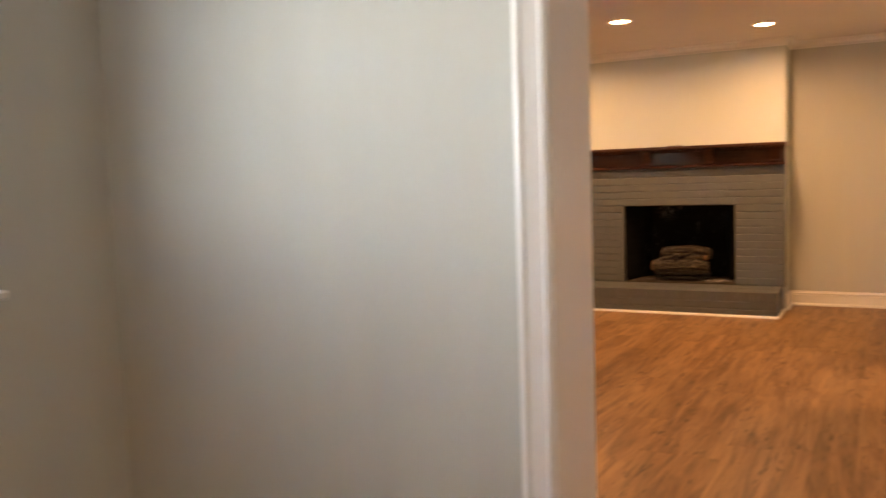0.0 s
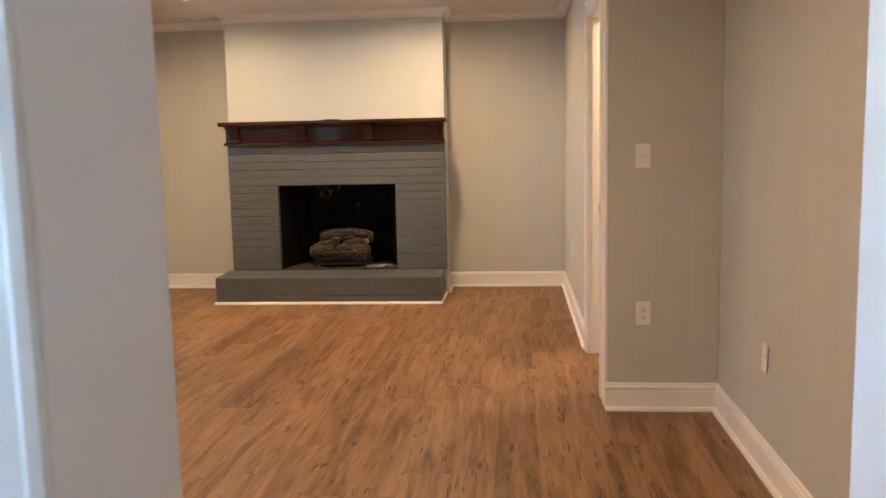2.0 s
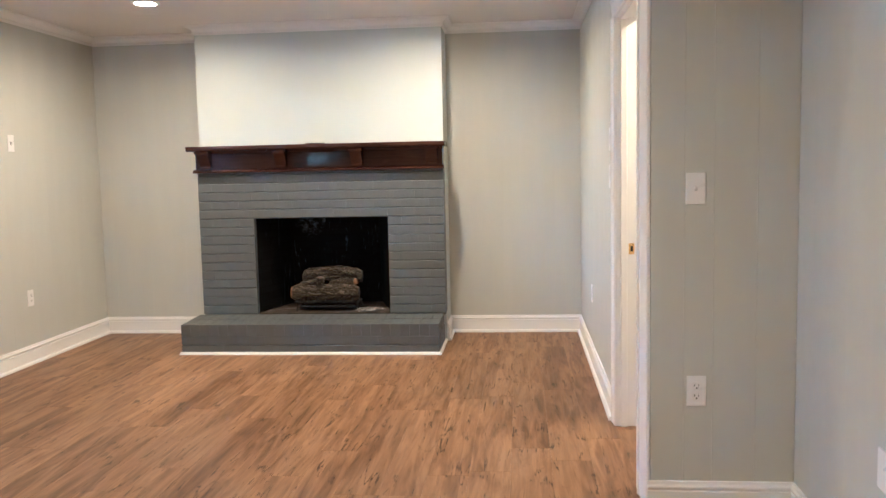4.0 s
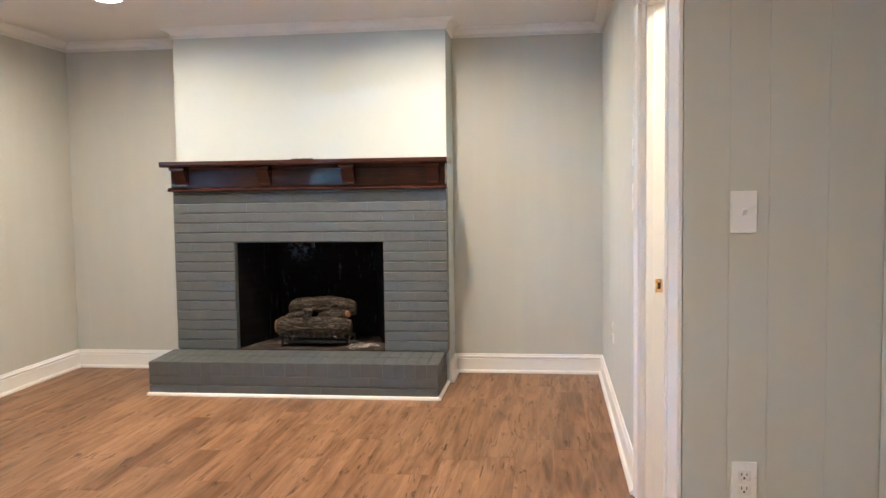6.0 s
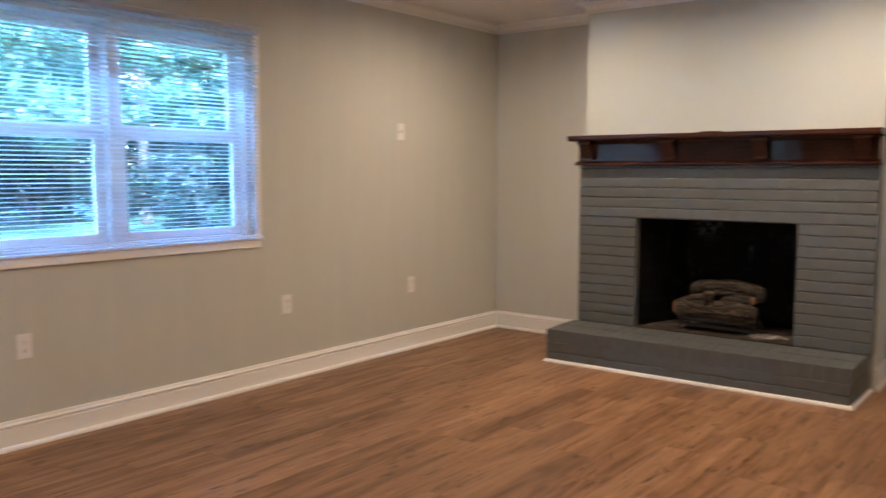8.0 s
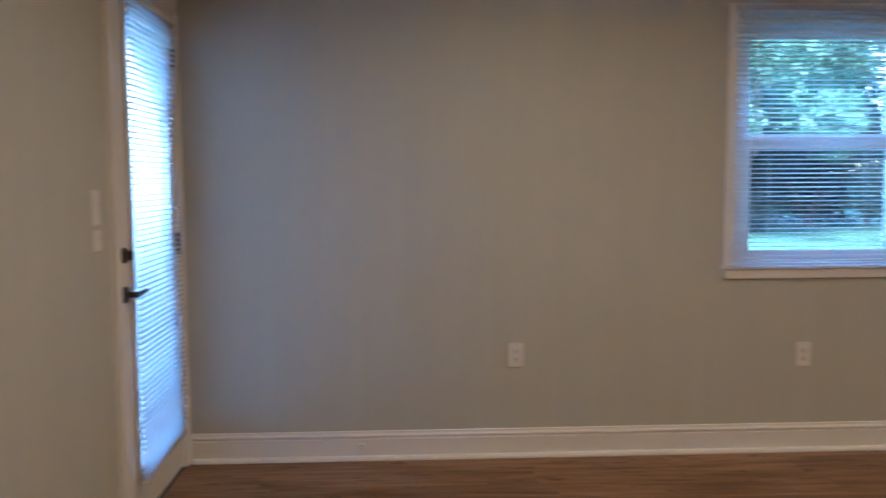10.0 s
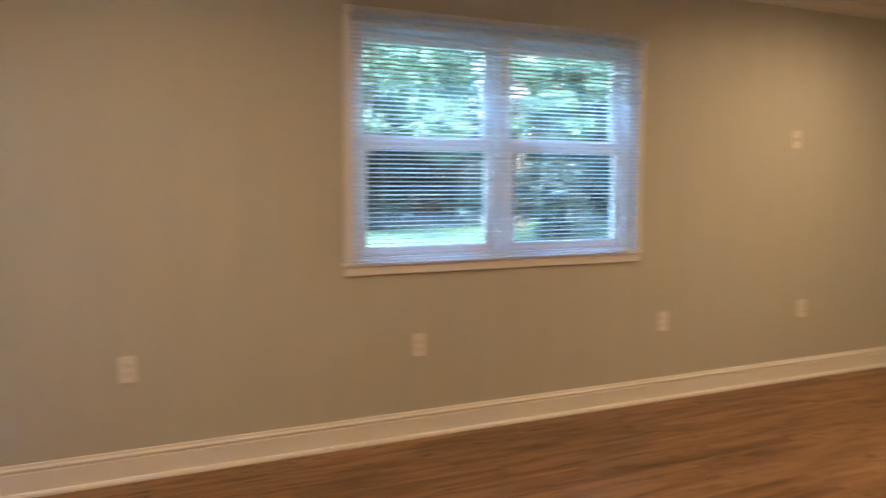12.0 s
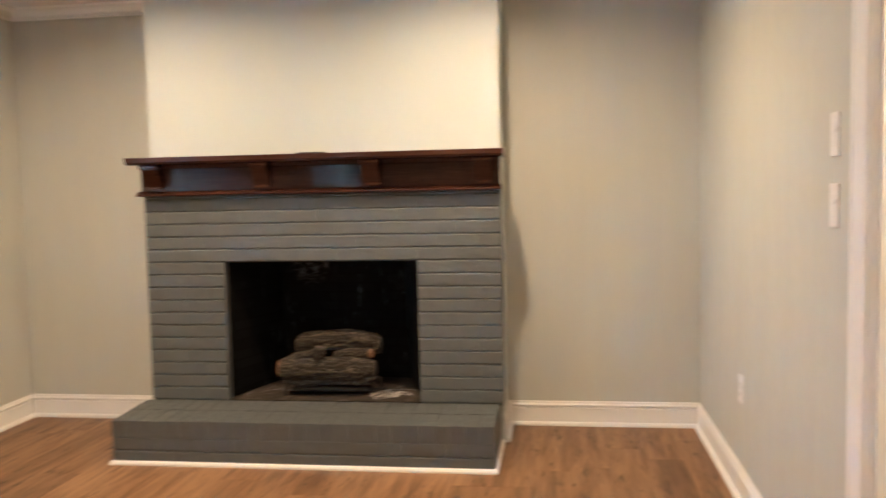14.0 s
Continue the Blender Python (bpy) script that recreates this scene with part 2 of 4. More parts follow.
GRASS = material("lawn", (0.06, 0.11, 0.03), 0.9)
_n = noise_tex(GRASS, coords(GRASS), 0.5, 6)
_f = noise_tex(GRASS, coords(GRASS), 22, 6, 0.7)
_c = mix(GRASS, 0.5, ramp(GRASS, _n, (0.3, (0.022, 0.050, 0.024)), (0.7, (0.048, 0.088, 0.040))), ramp(GRASS, _f, (0.3, (0.016, 0.036, 0.018)), (0.7, (0.060, 0.100, 0.048))))
finish(GRASS, _c, None, bump(GRASS, _f, 0.8, 0.03))


def foliage(name, dark, mid, light, through_leaf):
    m = material(name, mid, 0.55)
    g = node(m, "ShaderNodeNewGeometry")
    finish(m, ramp(m, g.outputs["Random Per Island"], (0.0, dark), (0.6, mid), (1.0, light)))
    t = node(m, "ShaderNodeBsdfTranslucent", Color=(*through_leaf, 1))
    x = node(m, "ShaderNodeMixShader", Fac=0.4)
    link(m, m.node_tree.nodes["Principled BSDF"].outputs[0], x.inputs[1])
    link(m, t.outputs[0], x.inputs[2])
    link(m, x.outputs[0], m.node_tree.nodes["Material Output"].inputs["Surface"])
    return m


LEAF = foliage("foliage", (0.040, 0.072, 0.046), (0.075, 0.120, 0.076), (0.12, 0.17, 0.105), (0.12, 0.19, 0.12))
# shrub leaves: understory shade put into the colour, far darker than the trees
SHADED_EVERGREEN = foliage("shaded_evergreen_foliage", (0.006, 0.012, 0.010), (0.014, 0.026, 0.021), (0.030, 0.050, 0.040), (0.012, 0.022, 0.016))
TRUNK = material("tree_bark", (0.08, 0.06, 0.045), 0.9)
_n = noise_tex(TRUNK, coords(TRUNK, (8, 8, 1.2)), 4, 8, 0.7)
finish(TRUNK, ramp(TRUNK, _n, (0.3, (0.035, 0.027, 0.02)), (0.7, (0.14, 0.11, 0.085))), None, bump(TRUNK, _n, 0.9, 0.03))
SIDING = painted("exterior_siding", (0.42, 0.40, 0.37), 0.6, 30, 0.1, 0.05)


# ---- mesh helpers ----
def box(bm, lo, hi, bevel=0.0, seg=1):
    """Adds a box between two corners, its edges rounded by bevel."""
    ret = bmesh.ops.create_cube(bm, size=1.0)
    for v in ret["verts"]:
        v.co = Vector([lo[i] + (v.co[i] + 0.5) * (hi[i] - lo[i]) for i in range(3)])
    if bevel:
        edges = list({e for v in ret["verts"] for e in v.link_edges})
        bmesh.ops.bevel(bm, geom=edges, offset=bevel, segments=seg, affect="EDGES", profile=0.5)
    return bm


def boxes(*spans, bevel=0.0):
    bm = bmesh.new()
    for lo, hi in spans:
        box(bm, lo, hi, bevel)
    return bm


def tube(bm, a, b, r0, r1=None, seg=12):
    """Adds a round bar from a to b."""
    a, b = Vector(a), Vector(b)
    m = Matrix.Translation((a + b) / 2) @ (b - a).to_track_quat("Z", "Y").to_matrix().to_4x4()
    bmesh.ops.create_cone(bm, cap_ends=True, segments=seg, radius1=r0, radius2=r0 if r1 is None else r1, depth=(b - a).length, matrix=m)
    return bm


def prism(bm, outline, lo, hi, axis):
    """Extrudes an outline of 2D points along an axis; the outline lies in the two other axes, in order."""
    rest = [i for i in range(3) if i != axis]
    rings = []
    for d in (lo, hi):
        ring = []
        for p in outline:
            co = [0, 0, 0]
            co[rest[0]], co[rest[1]], co[axis] = p[0], p[1], d
            ring.append(bm.verts.new(co))
        rings.append(ring)
    n = len(outline)
    for i in range(n):
        bm.faces.new((rings[0][i], rings[0][(i + 1) % n], rings[1][(i + 1) % n], rings[1][i]))
    bm.faces.new(rings[0][::-1])
    bm.faces.new(rings[1])
    bmesh.ops.recalc_face_normals(bm, faces=bm.faces)
    return bm


def sweep(bm, profile, line):
    """Runs a profile of (distance from the wall, height) along a line of wall corners, the room on the left, with mitres."""
    pts = [Vector(p) for p in line]
    rings = []
    for i, p in enumerate(pts):
        d0 = (p - pts[i - 1]).normalized() if i else None
        d1 = (pts[i + 1] - p).normalized() if i + 1 < len(pts) else None
        d0, d1 = d0 or d1, d1 or d0
        n0, n1 = Vector((-d0.y, d0.x)), Vector((-d1.y, d1.x))
        m = (n0 + n1) / (1 + n0.dot(n1))
        rings.append([bm.verts.new((p.x + m.x * d, p.y + m.y * d, z)) for d, z in profile])
    k = len(profile)
    for a, b in zip(rings, rings[1:]):
        for j in range(k):
            bm.faces.new((a[j], a[(j + 1) % k], b[(j + 1) % k], b[j]))
    bm.faces.new(rings[0])
    bm.faces.new(rings[-1][::-1])
    bmesh.ops.recalc_face_normals(bm, faces=bm.faces)
    return bm


def mesh_of(name, bm, mat, smooth=False):
    me = bpy.data.meshes.new(name)
    bm.to_mesh(me)
    bm.free()
    me.materials.append(mat)
    if smooth:
        for p in me.polygons:
            p.use_smooth = True
    return me


def thing(name, label, category, group="", at=None, kind=""):
    ob = new(name)
    ob.empty_display_size = 0.05
    if at is not None:
        ob.matrix_world = at
    return tagged(ob, label, category, group, kind)


def part(name, bm, mat, parent, label="", smooth=False):
    """One mesh under a thing or a part. The mesh is in the thing's own space."""
    ob = new(name, mesh_of(name, bm, mat, smooth))
    ob.parent = parent
    return tagged(ob, label)


def piece(name, me, parent, at):
    """One of many alike pieces, on a shared mesh."""
    ob = new(name, me)
    ob.parent = parent
    ob.matrix_basis = at
    return ob


def structure(name, bm, mat, label, category):
    return tagged(new(name, mesh_of(name, bm, mat)), label, category, kind="structure")


# ---- structure ----
def wall(name, lo, hi, holes, axis, mat=WALL, label="", cat="wall"):
    """A wall box with rectangular openings. axis: the horizontal axis along it. holes: (from, to, bottom, top)."""
    bm = bmesh.new()

    def put(a0, a1, z0, z1):
        if a1 - a0 > 1e-4 and z1 - z0 > 1e-4:
            l, h = list(lo), list(hi)
            l[axis], h[axis], l[2], h[2] = a0, a1, z0, z1
            box(bm, l, h)
    at = lo[axis]
    for a0, a1, z0, z1 in sorted(holes):
        put(at, a0, lo[2], hi[2])
        put(a0, a1, lo[2], z0)
        put(a0, a1, z1, hi[2])
        at = a1
    put(at, hi[axis], lo[2], hi[2])
    return structure(name, bm, mat, label, cat)


OUT = 0.16
PAN = 0.006   # panelling stands proud of the wall by this
wall_left = wall("wall_left", (XL - OUT, YK, 0), (XL - PAN, YF + OUT, ZC), [(WY0, WY1, WZ0, WZ1)], 1, label="grey-beige painted panelled wall with a double window")
wall_fire = wall("wall_fireplace", (XL - PAN, YF + PAN, 0), (XR + 0.12, YF + OUT, ZC), [(FX0 - 0.05, FX1 + 0.05, 0, FZ1 + 0.1)], 0, label="grey-beige painted wall behind the chimney breast")
wall_right = wall("wall_right", (XR + PAN, YS + PAN, 0), (XR + 0.12, YF + PAN, ZC), [(SY0 - 0.018, SY1 + 0.018, 0, HEAD + 0.018)], 1, label="grey-beige painted wall with a side doorway")
wall_switch = wall("wall_switch", (XR + 0.12, YS + PAN, 0), (XA + PAN, YS + 0.12, ZC), [], 0, label="grey-beige panelled wall beside the side doorway")
wall_alcove = wall("wall_alcove", (XA + PAN, YB, 0), (XA + 0.12, YS + 0.12, ZC), [], 1, label="grey-beige painted panelled alcove wall")
wall_back = wall("wall_back", (XL - PAN, YK, 0), (XA + 0.12, YB - PAN, ZC), [(GX0 - 0.02, GX1 + 0.02, 0, HEAD + 0.02), (DX0 - 0.018, DX1 + 0.018, 0, HEAD + 0.018)], 0,
                 label="grey-beige painted wall with a glazed door and an opening")
wall_kitchen = wall("wall_kitchen_left", (KX0 - 0.15, KY, 0), (KX0, YK, ZC), [(-8.35, -6.60, 1.12, 2.10)], 1, label="pale grey painted kitchen wall with a window")
wall("wall_kitchen_right", (KX1, KY, 0), (KX1 + 0.12, YK, ZC), [], 1, label="pale grey painted kitchen wall")
wall("wall_kitchen_end", (KX0 - 0.15, KY - 0.12, 0), (KX1 + 0.12, KY, ZC), [], 0, label="pale grey painted kitchen wall")
wall("wall_kitchen_stub", (XA + 0.12, YK, 0), (KX1 + 0.12, YB, ZC), [], 0, label="pale grey painted kitchen wall")
wall("wall_hall_far", (XR + 1.35, YS + 0.12, 0), (XR + 1.47, -0.4, ZC), [], 1, label="cream painted wall of a side hall")
wall("wall_hall_end", (XR + 0.12, -0.4, 0), (XR + 1.47, -0.28, ZC), [], 0, label="cream painted wall of a side hall")
wall("wall_hall_side", (XA + 0.12, YS, 0), (XR + 1.47, YS + 0.12, ZC), [], 0, label="cream painted wall of a side hall")

structure("ceiling", boxes(((XL - OUT, YK, ZC), (XR + 1.47, YF + OUT, ZC + 0.12)), ((KX0 - 0.15, KY - 0.12, ZC), (KX1 + 0.12, YK, ZC + 0.12))), CEIL,
          "smooth white painted ceiling", "ceiling")
structure("roof", boxes(((XL - OUT - 0.1, YK - 0.05, ZC + 0.122), (XR + 1.9, YF + OUT + 0.4, ZC + 0.55)), ((KX0 - 0.55, KY - 0.5, ZC + 0.122), (KX1 + 0.5, YK - 0.05, ZC + 0.7))), SIDING,
          "plain low roof over the house", "roof")
floor = structure("floor", boxes(((XL - OUT, YK, -0.12), (XR + 1.47, YF + OUT, -0.006)), ((KX0 - 0.15, KY - 0.12, -0.12), (KX1 + 0.12, YK, -0.006))), UNDER,
                  "warm brown wood-look plank floor", "floor")

# chimney breast: two piers and the part above, painted
f0, f1, ft = FX0 - 0.05, FX1 + 0.05, FZ1 + 0.1
bm = prism(bmesh.new(), [(BX0, 0), (f0, 0), (f0, ft), (f1, ft), (f1, 0), (BX1, 0), (BX1, ZC), (BX0, ZC)], BY, YF + PAN, 1)
structure("wall_chimney_breast", bm, BREAST, "pale painted chimney breast above the fireplace", "chimney breast")

structure("wall_chimney_outer", boxes(((FX0 - 0.3, YF + OUT + 0.001, -0.1), (FX1 + 0.3, YF + OUT + 0.14, ZC))), SIDING, "plain outer chimney wall", "wall")

# crown moulding
CROWN = [(0.0, 2.398), (0.011, 2.398), (0.011, 2.404), (0.005, 2.406), (0.005, 2.408), (0.016, 2.409), (0.016, 2.416), (0.010, 2.418), (0.012, 2.424), (0.019, 2.434), (0.031, 2.444), (0.047, 2.450), (0.047, 2.454), (0.060, 2.455), (0.064, 2.4675), (0.0, 2.4675)]
bm = sweep(bmesh.new(), CROWN, [(XR, YS), (XR, YF), (BX1, YF), (BX1, BY), (BX0, BY), (BX0, YF), (XL, YF), (XL, YB), (XA, YB), (XA, YS), (XR, YS)])
structure("trim_crown", bm, TRIM, "white painted crown moulding round the ceiling", "crown moulding")

# baseboards
BASE = [(0.0, 0.0), (0.032, 0.0), (0.032, 0.010), (0.026, 0.019), (0.015, 0.021), (0.015, 0.099), (0.010, 0.103), (0.010, 0.107), (0.0175, 0.111), (0.0175, 0.118), (0.011, 0.125), (0.008, 0.136), (0.0, 0.137)]
RUNS = [[(XR, SY1 + 0.095), (XR, YF), (BX1, YF), (BX1, 0.512)],
        [(BX0, 0.512), (BX0, YF), (XL, YF), (XL, YB), (GX0 - 0.052, YB)],
        [(GX1 + 0.085, YB), (DX0 - 0.085, YB)],
        [(DX1 + 0.085, YB), (XA, YB), (XA, YS), (XR - 0.012, YS)]]
for i, run in enumerate(RUNS):
    structure("baseboard_%d" % (i + 1), sweep(bmesh.new(), BASE, run), TRIM, "white painted baseboard with a shoe moulding", "baseboard")
SHOE = [(0.0, 0.0), (0.016, 0.0), (0.016, 0.008), (0.010, 0.018), (0.0, 0.020)]
bm = sweep(bmesh.new(), SHOE, [(1.935, 0.84), (1.935, 0.016), (0.016, 0.016), (0.016, 0.48)])
structure("trim_hearth_shoe", bm, TRIM, "thin white shoe moulding along the foot of the hearth", "shoe moulding")


# door frames: jamb lining, stop and casing with a stepped profile
def casing_profile(w):
    return [(0.0, 0.0), (w, 0.0), (w, 0.019), (w - 0.012, 0.021), (w - 0.020, 0.016), (w * 0.45, 0.013), (0.016, 0.011), (0.010, 0.014), (0.0, 0.010)]


def casing(bm, along, a0, a1, z1, face, out, w):
    """A casing round an opening from a0 to a1 along x (along=0) or y (1), on the wall plane face, standing proud towards out."""
    prof = casing_profile(w)
    for side, a in ((-1, a0), (1, a1)):
        ol = [(a + side * (0.005 + d), face + out * h) for d, h in prof]
        if along == 1:
            ol = [(q, p) for p, q in ol]
        prism(bm, ol, 0.0, z1 + 0.0045, 2)
    ol = [(face + out * h, z1 + 0.005 + d) for d, h in prof]
    if along == 1:
        prism(bm, ol, a0 - 0.005 - w, a1 + 0.005 + w, 1)
    else:
        prism(bm, ol, a0 - 0.005 - w, a1 + 0.005 + w, 0)
    return bm


def lining(along, a0, a1, z1, f0, f1, t=0.018):
    """The boards that line an opening through a wall between the planes f0 and f1."""
    bm = bmesh.new()
    for lo, hi, b0, b1 in ((a0 - t, a0, 0, z1), (a1, a1 + t, 0, z1), (a0 - t, a1 + t, z1, z1 + t)):
        l, h = ((lo, f0, b0), (hi, f1, b1)) if along == 0 else ((f0, lo, b0), (f1, hi, b1))
        box(bm, l, h, 0.0015)
    return bm


frame_k = thing("door_frame_1", "white painted doorway lining and casings to the kitchen", "door frame", kind="structure")
part("jamb", lining(0, DX0, DX1, HEAD, YK - 0.001, YB + 0.001), TRIM, frame_k)
part("casing", casing(bmesh.new(), 0, DX0, DX1, HEAD, YK, -1, 0.064), TRIM, frame_k)
part("casing", casing(bmesh.new(), 0, DX0, DX1, HEAD, YB, 1, 0.075), TRIM, frame_k)

frame_s = thing("door_frame_2", "white painted side doorway with stop and casings", "door frame", kind="structure")
part("jamb", lining(1, SY0, SY1, HEAD, XR - 0.001, XR + 0.121, 0.017), TRIM, frame_s)
part("casing", casing(bmesh.new(), 1, SY0, SY1, HEAD, XR, -1, 0.088), TRIM, frame_s)
part("corner_board", boxes(((XR - 0.014, YS + 0.003, 0), (XR - 0.0005, SY0 - 0.094, HEAD + 0.09)), bevel=0.002), TRIM, frame_s)
stop = boxes(((XR + 0.020, SY1 - 0.011, 0), (XR + 0.052, SY1, HEAD)), ((XR + 0.020, SY0, 0), (XR + 0.052, SY0 + 0.011, HEAD)),
             ((XR + 0.020, SY0 + 0.011, HEAD - 0.011), (XR + 0.052, SY1 - 0.011, HEAD)), bevel=0.002)
part("door_stop", stop, TRIM, frame_s)
strike = boxes(((XR + 0.060, SY1 - 0.0022, 0.885), (XR + 0.088, SY1 + 0.001, 0.940)), bevel=0.0008)
sp = part("strike_plate", strike, BRASS, frame_s, "polished brass strike plate")
part("latch_hole", boxes(((XR + 0.069, SY1 - 0.0028, 0.899), (XR + 0.081, SY1 - 0.0018, 0.926))), BLACK, sp)


# ---- fireplace ----
fireplace = thing("fireplace", "grey painted brick fireplace with raised brick hearth", "fireplace")
core = boxes(((0.056, 0.3965, 0.225), (FX0 - 0.003, BY, 1.335)), ((FX1 + 0.003, 0.3965, 0.225), (1.950, BY, 1.335)), ((FX0 - 0.003, 0.3965, FZ1 + 0.003), (FX1 + 0.003, BY, 1.335)))
part("mortar", core, GREY, fireplace)
part("hearth_core", boxes(((0.023, 0.023, 0.0), (1.928, 0.397, 0.215)), ((0.056, 0.397, 0.0), (1.928, BY, 0.222))), GREY, fireplace)

# firebox: splayed sides, back, sloped top and floor
bm = bmesh.new()
fy0, fy1 = 0.440, 0.95
q = {}
for key, (x, y, z) in dict(a=(FX0, fy0, FZ0), b=(FX1, fy0, FZ0), c=(FX1 - 0.15, fy1, FZ0), d=(FX0 + 0.15, fy1, FZ0),
                           e=(FX0, fy0, FZ1 + 0.08), f=(FX1, fy0, FZ1 + 0.08), g=(FX1 - 0.15, fy1 - 0.12, FZ1 + 0.08), h=(FX0 + 0.15, fy1 - 0.12, FZ1 + 0.08)).items():
    q[key] = bm.verts.new((x, y, z))
for face in ("adhe", "dcgh", "cbfg", "efgh"):
    bm.faces.new([q[k] for k in face])
bmesh.ops.recalc_face_normals(bm, faces=bm.faces)
bmesh.ops.solidify(bm, geom=bm.faces[:], thickness=-0.03)
part("firebox", bm, SOOT, fireplace, "soot-blackened firebrick firebox")


def firebox_z(x, y):
    """Height of the dusty firebox floor, which rises to a low heap."""
    heap = 0.022 * max(0, 1 - ((x - 1.36) / 0.2) ** 2) * max(0, 1 - ((y - 0.53) / 0.14) ** 2)
    return FZ0 + heap + 0.004 * noise.noise(Vector((x * 18, y * 18, 0)))


bm = bmesh.new()
bmesh.ops.create_grid(bm, x_segments=40, y_segments=20, size=0.5)
for v in bm.verts:
    u, w = v.co.x + 0.5, v.co.y + 0.5
    half = (FX1 - FX0) / 2 - 0.15 * w + 0.01
    x, y = (FX0 + FX1) / 2 + (u - 0.5) * 2 * half, 0.392 + (fy1 - 0.385) * w
    v.co = Vector((x, y, firebox_z(x, y)))
part("firebox_floor", bm, ASH, fireplace, "dusty firebox floor with pale ash", True)
part("firebox_base", boxes(((FX0 + 0.001, 0.394, 0.20), (FX1 - 0.001, 1.0, FZ0 - 0.006))), SOOT, fireplace)
part("lintel", boxes(((FX0 - 0.002, 0.40, FZ1 - 0.006), (FX1 + 0.002, 0.50, FZ1 - 0.001))), IRON, fireplace, "blackened steel lintel bar")
part("damper", boxes(((0.72, 0.62, FZ1 + 0.02), (1.28, 0.70, FZ1 + 0.05)), ((0.98, 0.55, FZ1 - 0.05), (1.0, 0.57, FZ1 + 0.06)), bevel=0.004), IRON, fireplace)


# mantel
mantel = thing("mantel_shelf", "dark cherry-stained wooden mantel with four carved corbels", "mantel")
bm = boxes(((0.050, 0.362, 1.3365), (1.953, BY - 0.001, 1.498)), bevel=0.003)
part("frieze_board", bm, CHERRY, mantel)
SHELF = [(BY - 0.001, 1.499), (0.262, 1.499), (0.252, 1.502), (0.246, 1.509), (0.240, 1.513), (0.239, 1.533), (0.243, 1.537), (BY - 0.001, 1.538)]
part("shelf_board", prism(bmesh.new(), SHELF, 0.024, 1.981, 0), CHERRY, mantel)
LEDGE = [(0.362, 1.337), (0.340, 1.337), (0.335, 1.341), (0.336, 1.348), (0.345, 1.353), (0.354, 1.362), (0.362, 1.364)]
part("bottom_moulding", prism(bmesh.new(), LEDGE, 0.034, 1.966, 0), CHERRY, mantel)
COVE = [(0.362, 1.4785), (0.352, 1.4805), (0.345, 1.489), (0.336, 1.4985), (0.362, 1.4985)]
part("top_moulding", prism(bmesh.new(), COVE, 0.046, 1.957, 0), CHERRY, mantel)
# a corbel: flat cap over a scrolled bracket
SCROLL = [(0.0, 0.0)] + [(-0.030 - 0.012 * math.sin(i / 10 * math.pi * 0.9) - 0.062 * (i / 10) ** 1.6, 0.004 + 0.094 * i / 10) for i in range(11)] + [(-0.096, 0.106), (0.0, 0.106)]
corbel_mesh = None
for x in (0.140, 0.730, 1.310, 1.877):
    if corbel_mesh is None:
        bm = prism(bmesh.new(), SCROLL, -0.042, 0.042, 0)
        box(bm, (-0.051, -0.106, 0.106), (0.051, 0.0, 0.1235), 0.003)
        box(bm, (-0.036, -0.040, -0.004), (0.036, 0.0, 0.010), 0.003)
        corbel_mesh = mesh_of("corbel", bm, CHERRY)
    piece("corbel", corbel_mesh, mantel, pose(x, 0.362, 1.375))

bm = bmesh.new()
for i in range(5):
    a = i * 0.028
    tube(bm, (0.93 + a, 0.30 + 0.012 * (i % 2), 1.5415 + 0.002 * (i % 2)), (0.962 + a, 0.312 - 0.012 * (i % 2), 1.5415 + 0.002 * ((i + 1) % 2)), 0.0035, seg=8)
ob = new("cable_end", mesh_of("cable_end", bm, BLACK))
tagged(ob, "short dark cable end lying on the mantel shelf", "cable")


# gas log set
PALE_ASH = material("pale_ash", (0.4, 0.39, 0.37), 0.95)
_n = noise_tex(PALE_ASH, coords(PALE_ASH), 26, 7, 0.7, 0.8)
finish(PALE_ASH, ramp(PALE_ASH, _n, (0.38, (0.035, 0.028, 0.022)), (0.52, (0.16, 0.15, 0.14)), (0.66, (0.46, 0.45, 0.43))), None, bump(PALE_ASH, _n, 0.7, 0.006))
ash = thing("ash_heap", "thin scatter of pale grey ash on the firebox floor", "ash", at=pose(1.33, 0.485, FZ0))
bm = bmesh.new()
rings = []
for k in range(7):
    r = k / 6
    ring = []
    for j in range(28):
        a = j * math.tau / 28
        w = 1 + 0.22 * math.sin(3 * a + 0.7) + 0.14 * math.sin(7 * a + 2.1)
        x, y = math.cos(a) * r * w * 0.115, math.sin(a) * r * w * 0.060
        ring.append(bm.verts.new((x, y, firebox_z(1.33 + x, 0.485 + y) - FZ0 + 0.002 + 0.006 * (1 - r * r))))
    rings.append(ring)
for k in range(6):
    for j in range(28):
        bm.faces.new((rings[k][j], rings[k + 1][j], rings[k + 1][(j + 1) % 28], rings[k][(j + 1) % 28]))
bmesh.ops.remove_doubles(bm, verts=bm.verts[:], dist=0.0004)
part("ash", bm, PALE_ASH, ash, "", True)
logs = thing("gas_log_set", "brown ceramic gas logs stacked on a black iron grate", "fireplace logs")


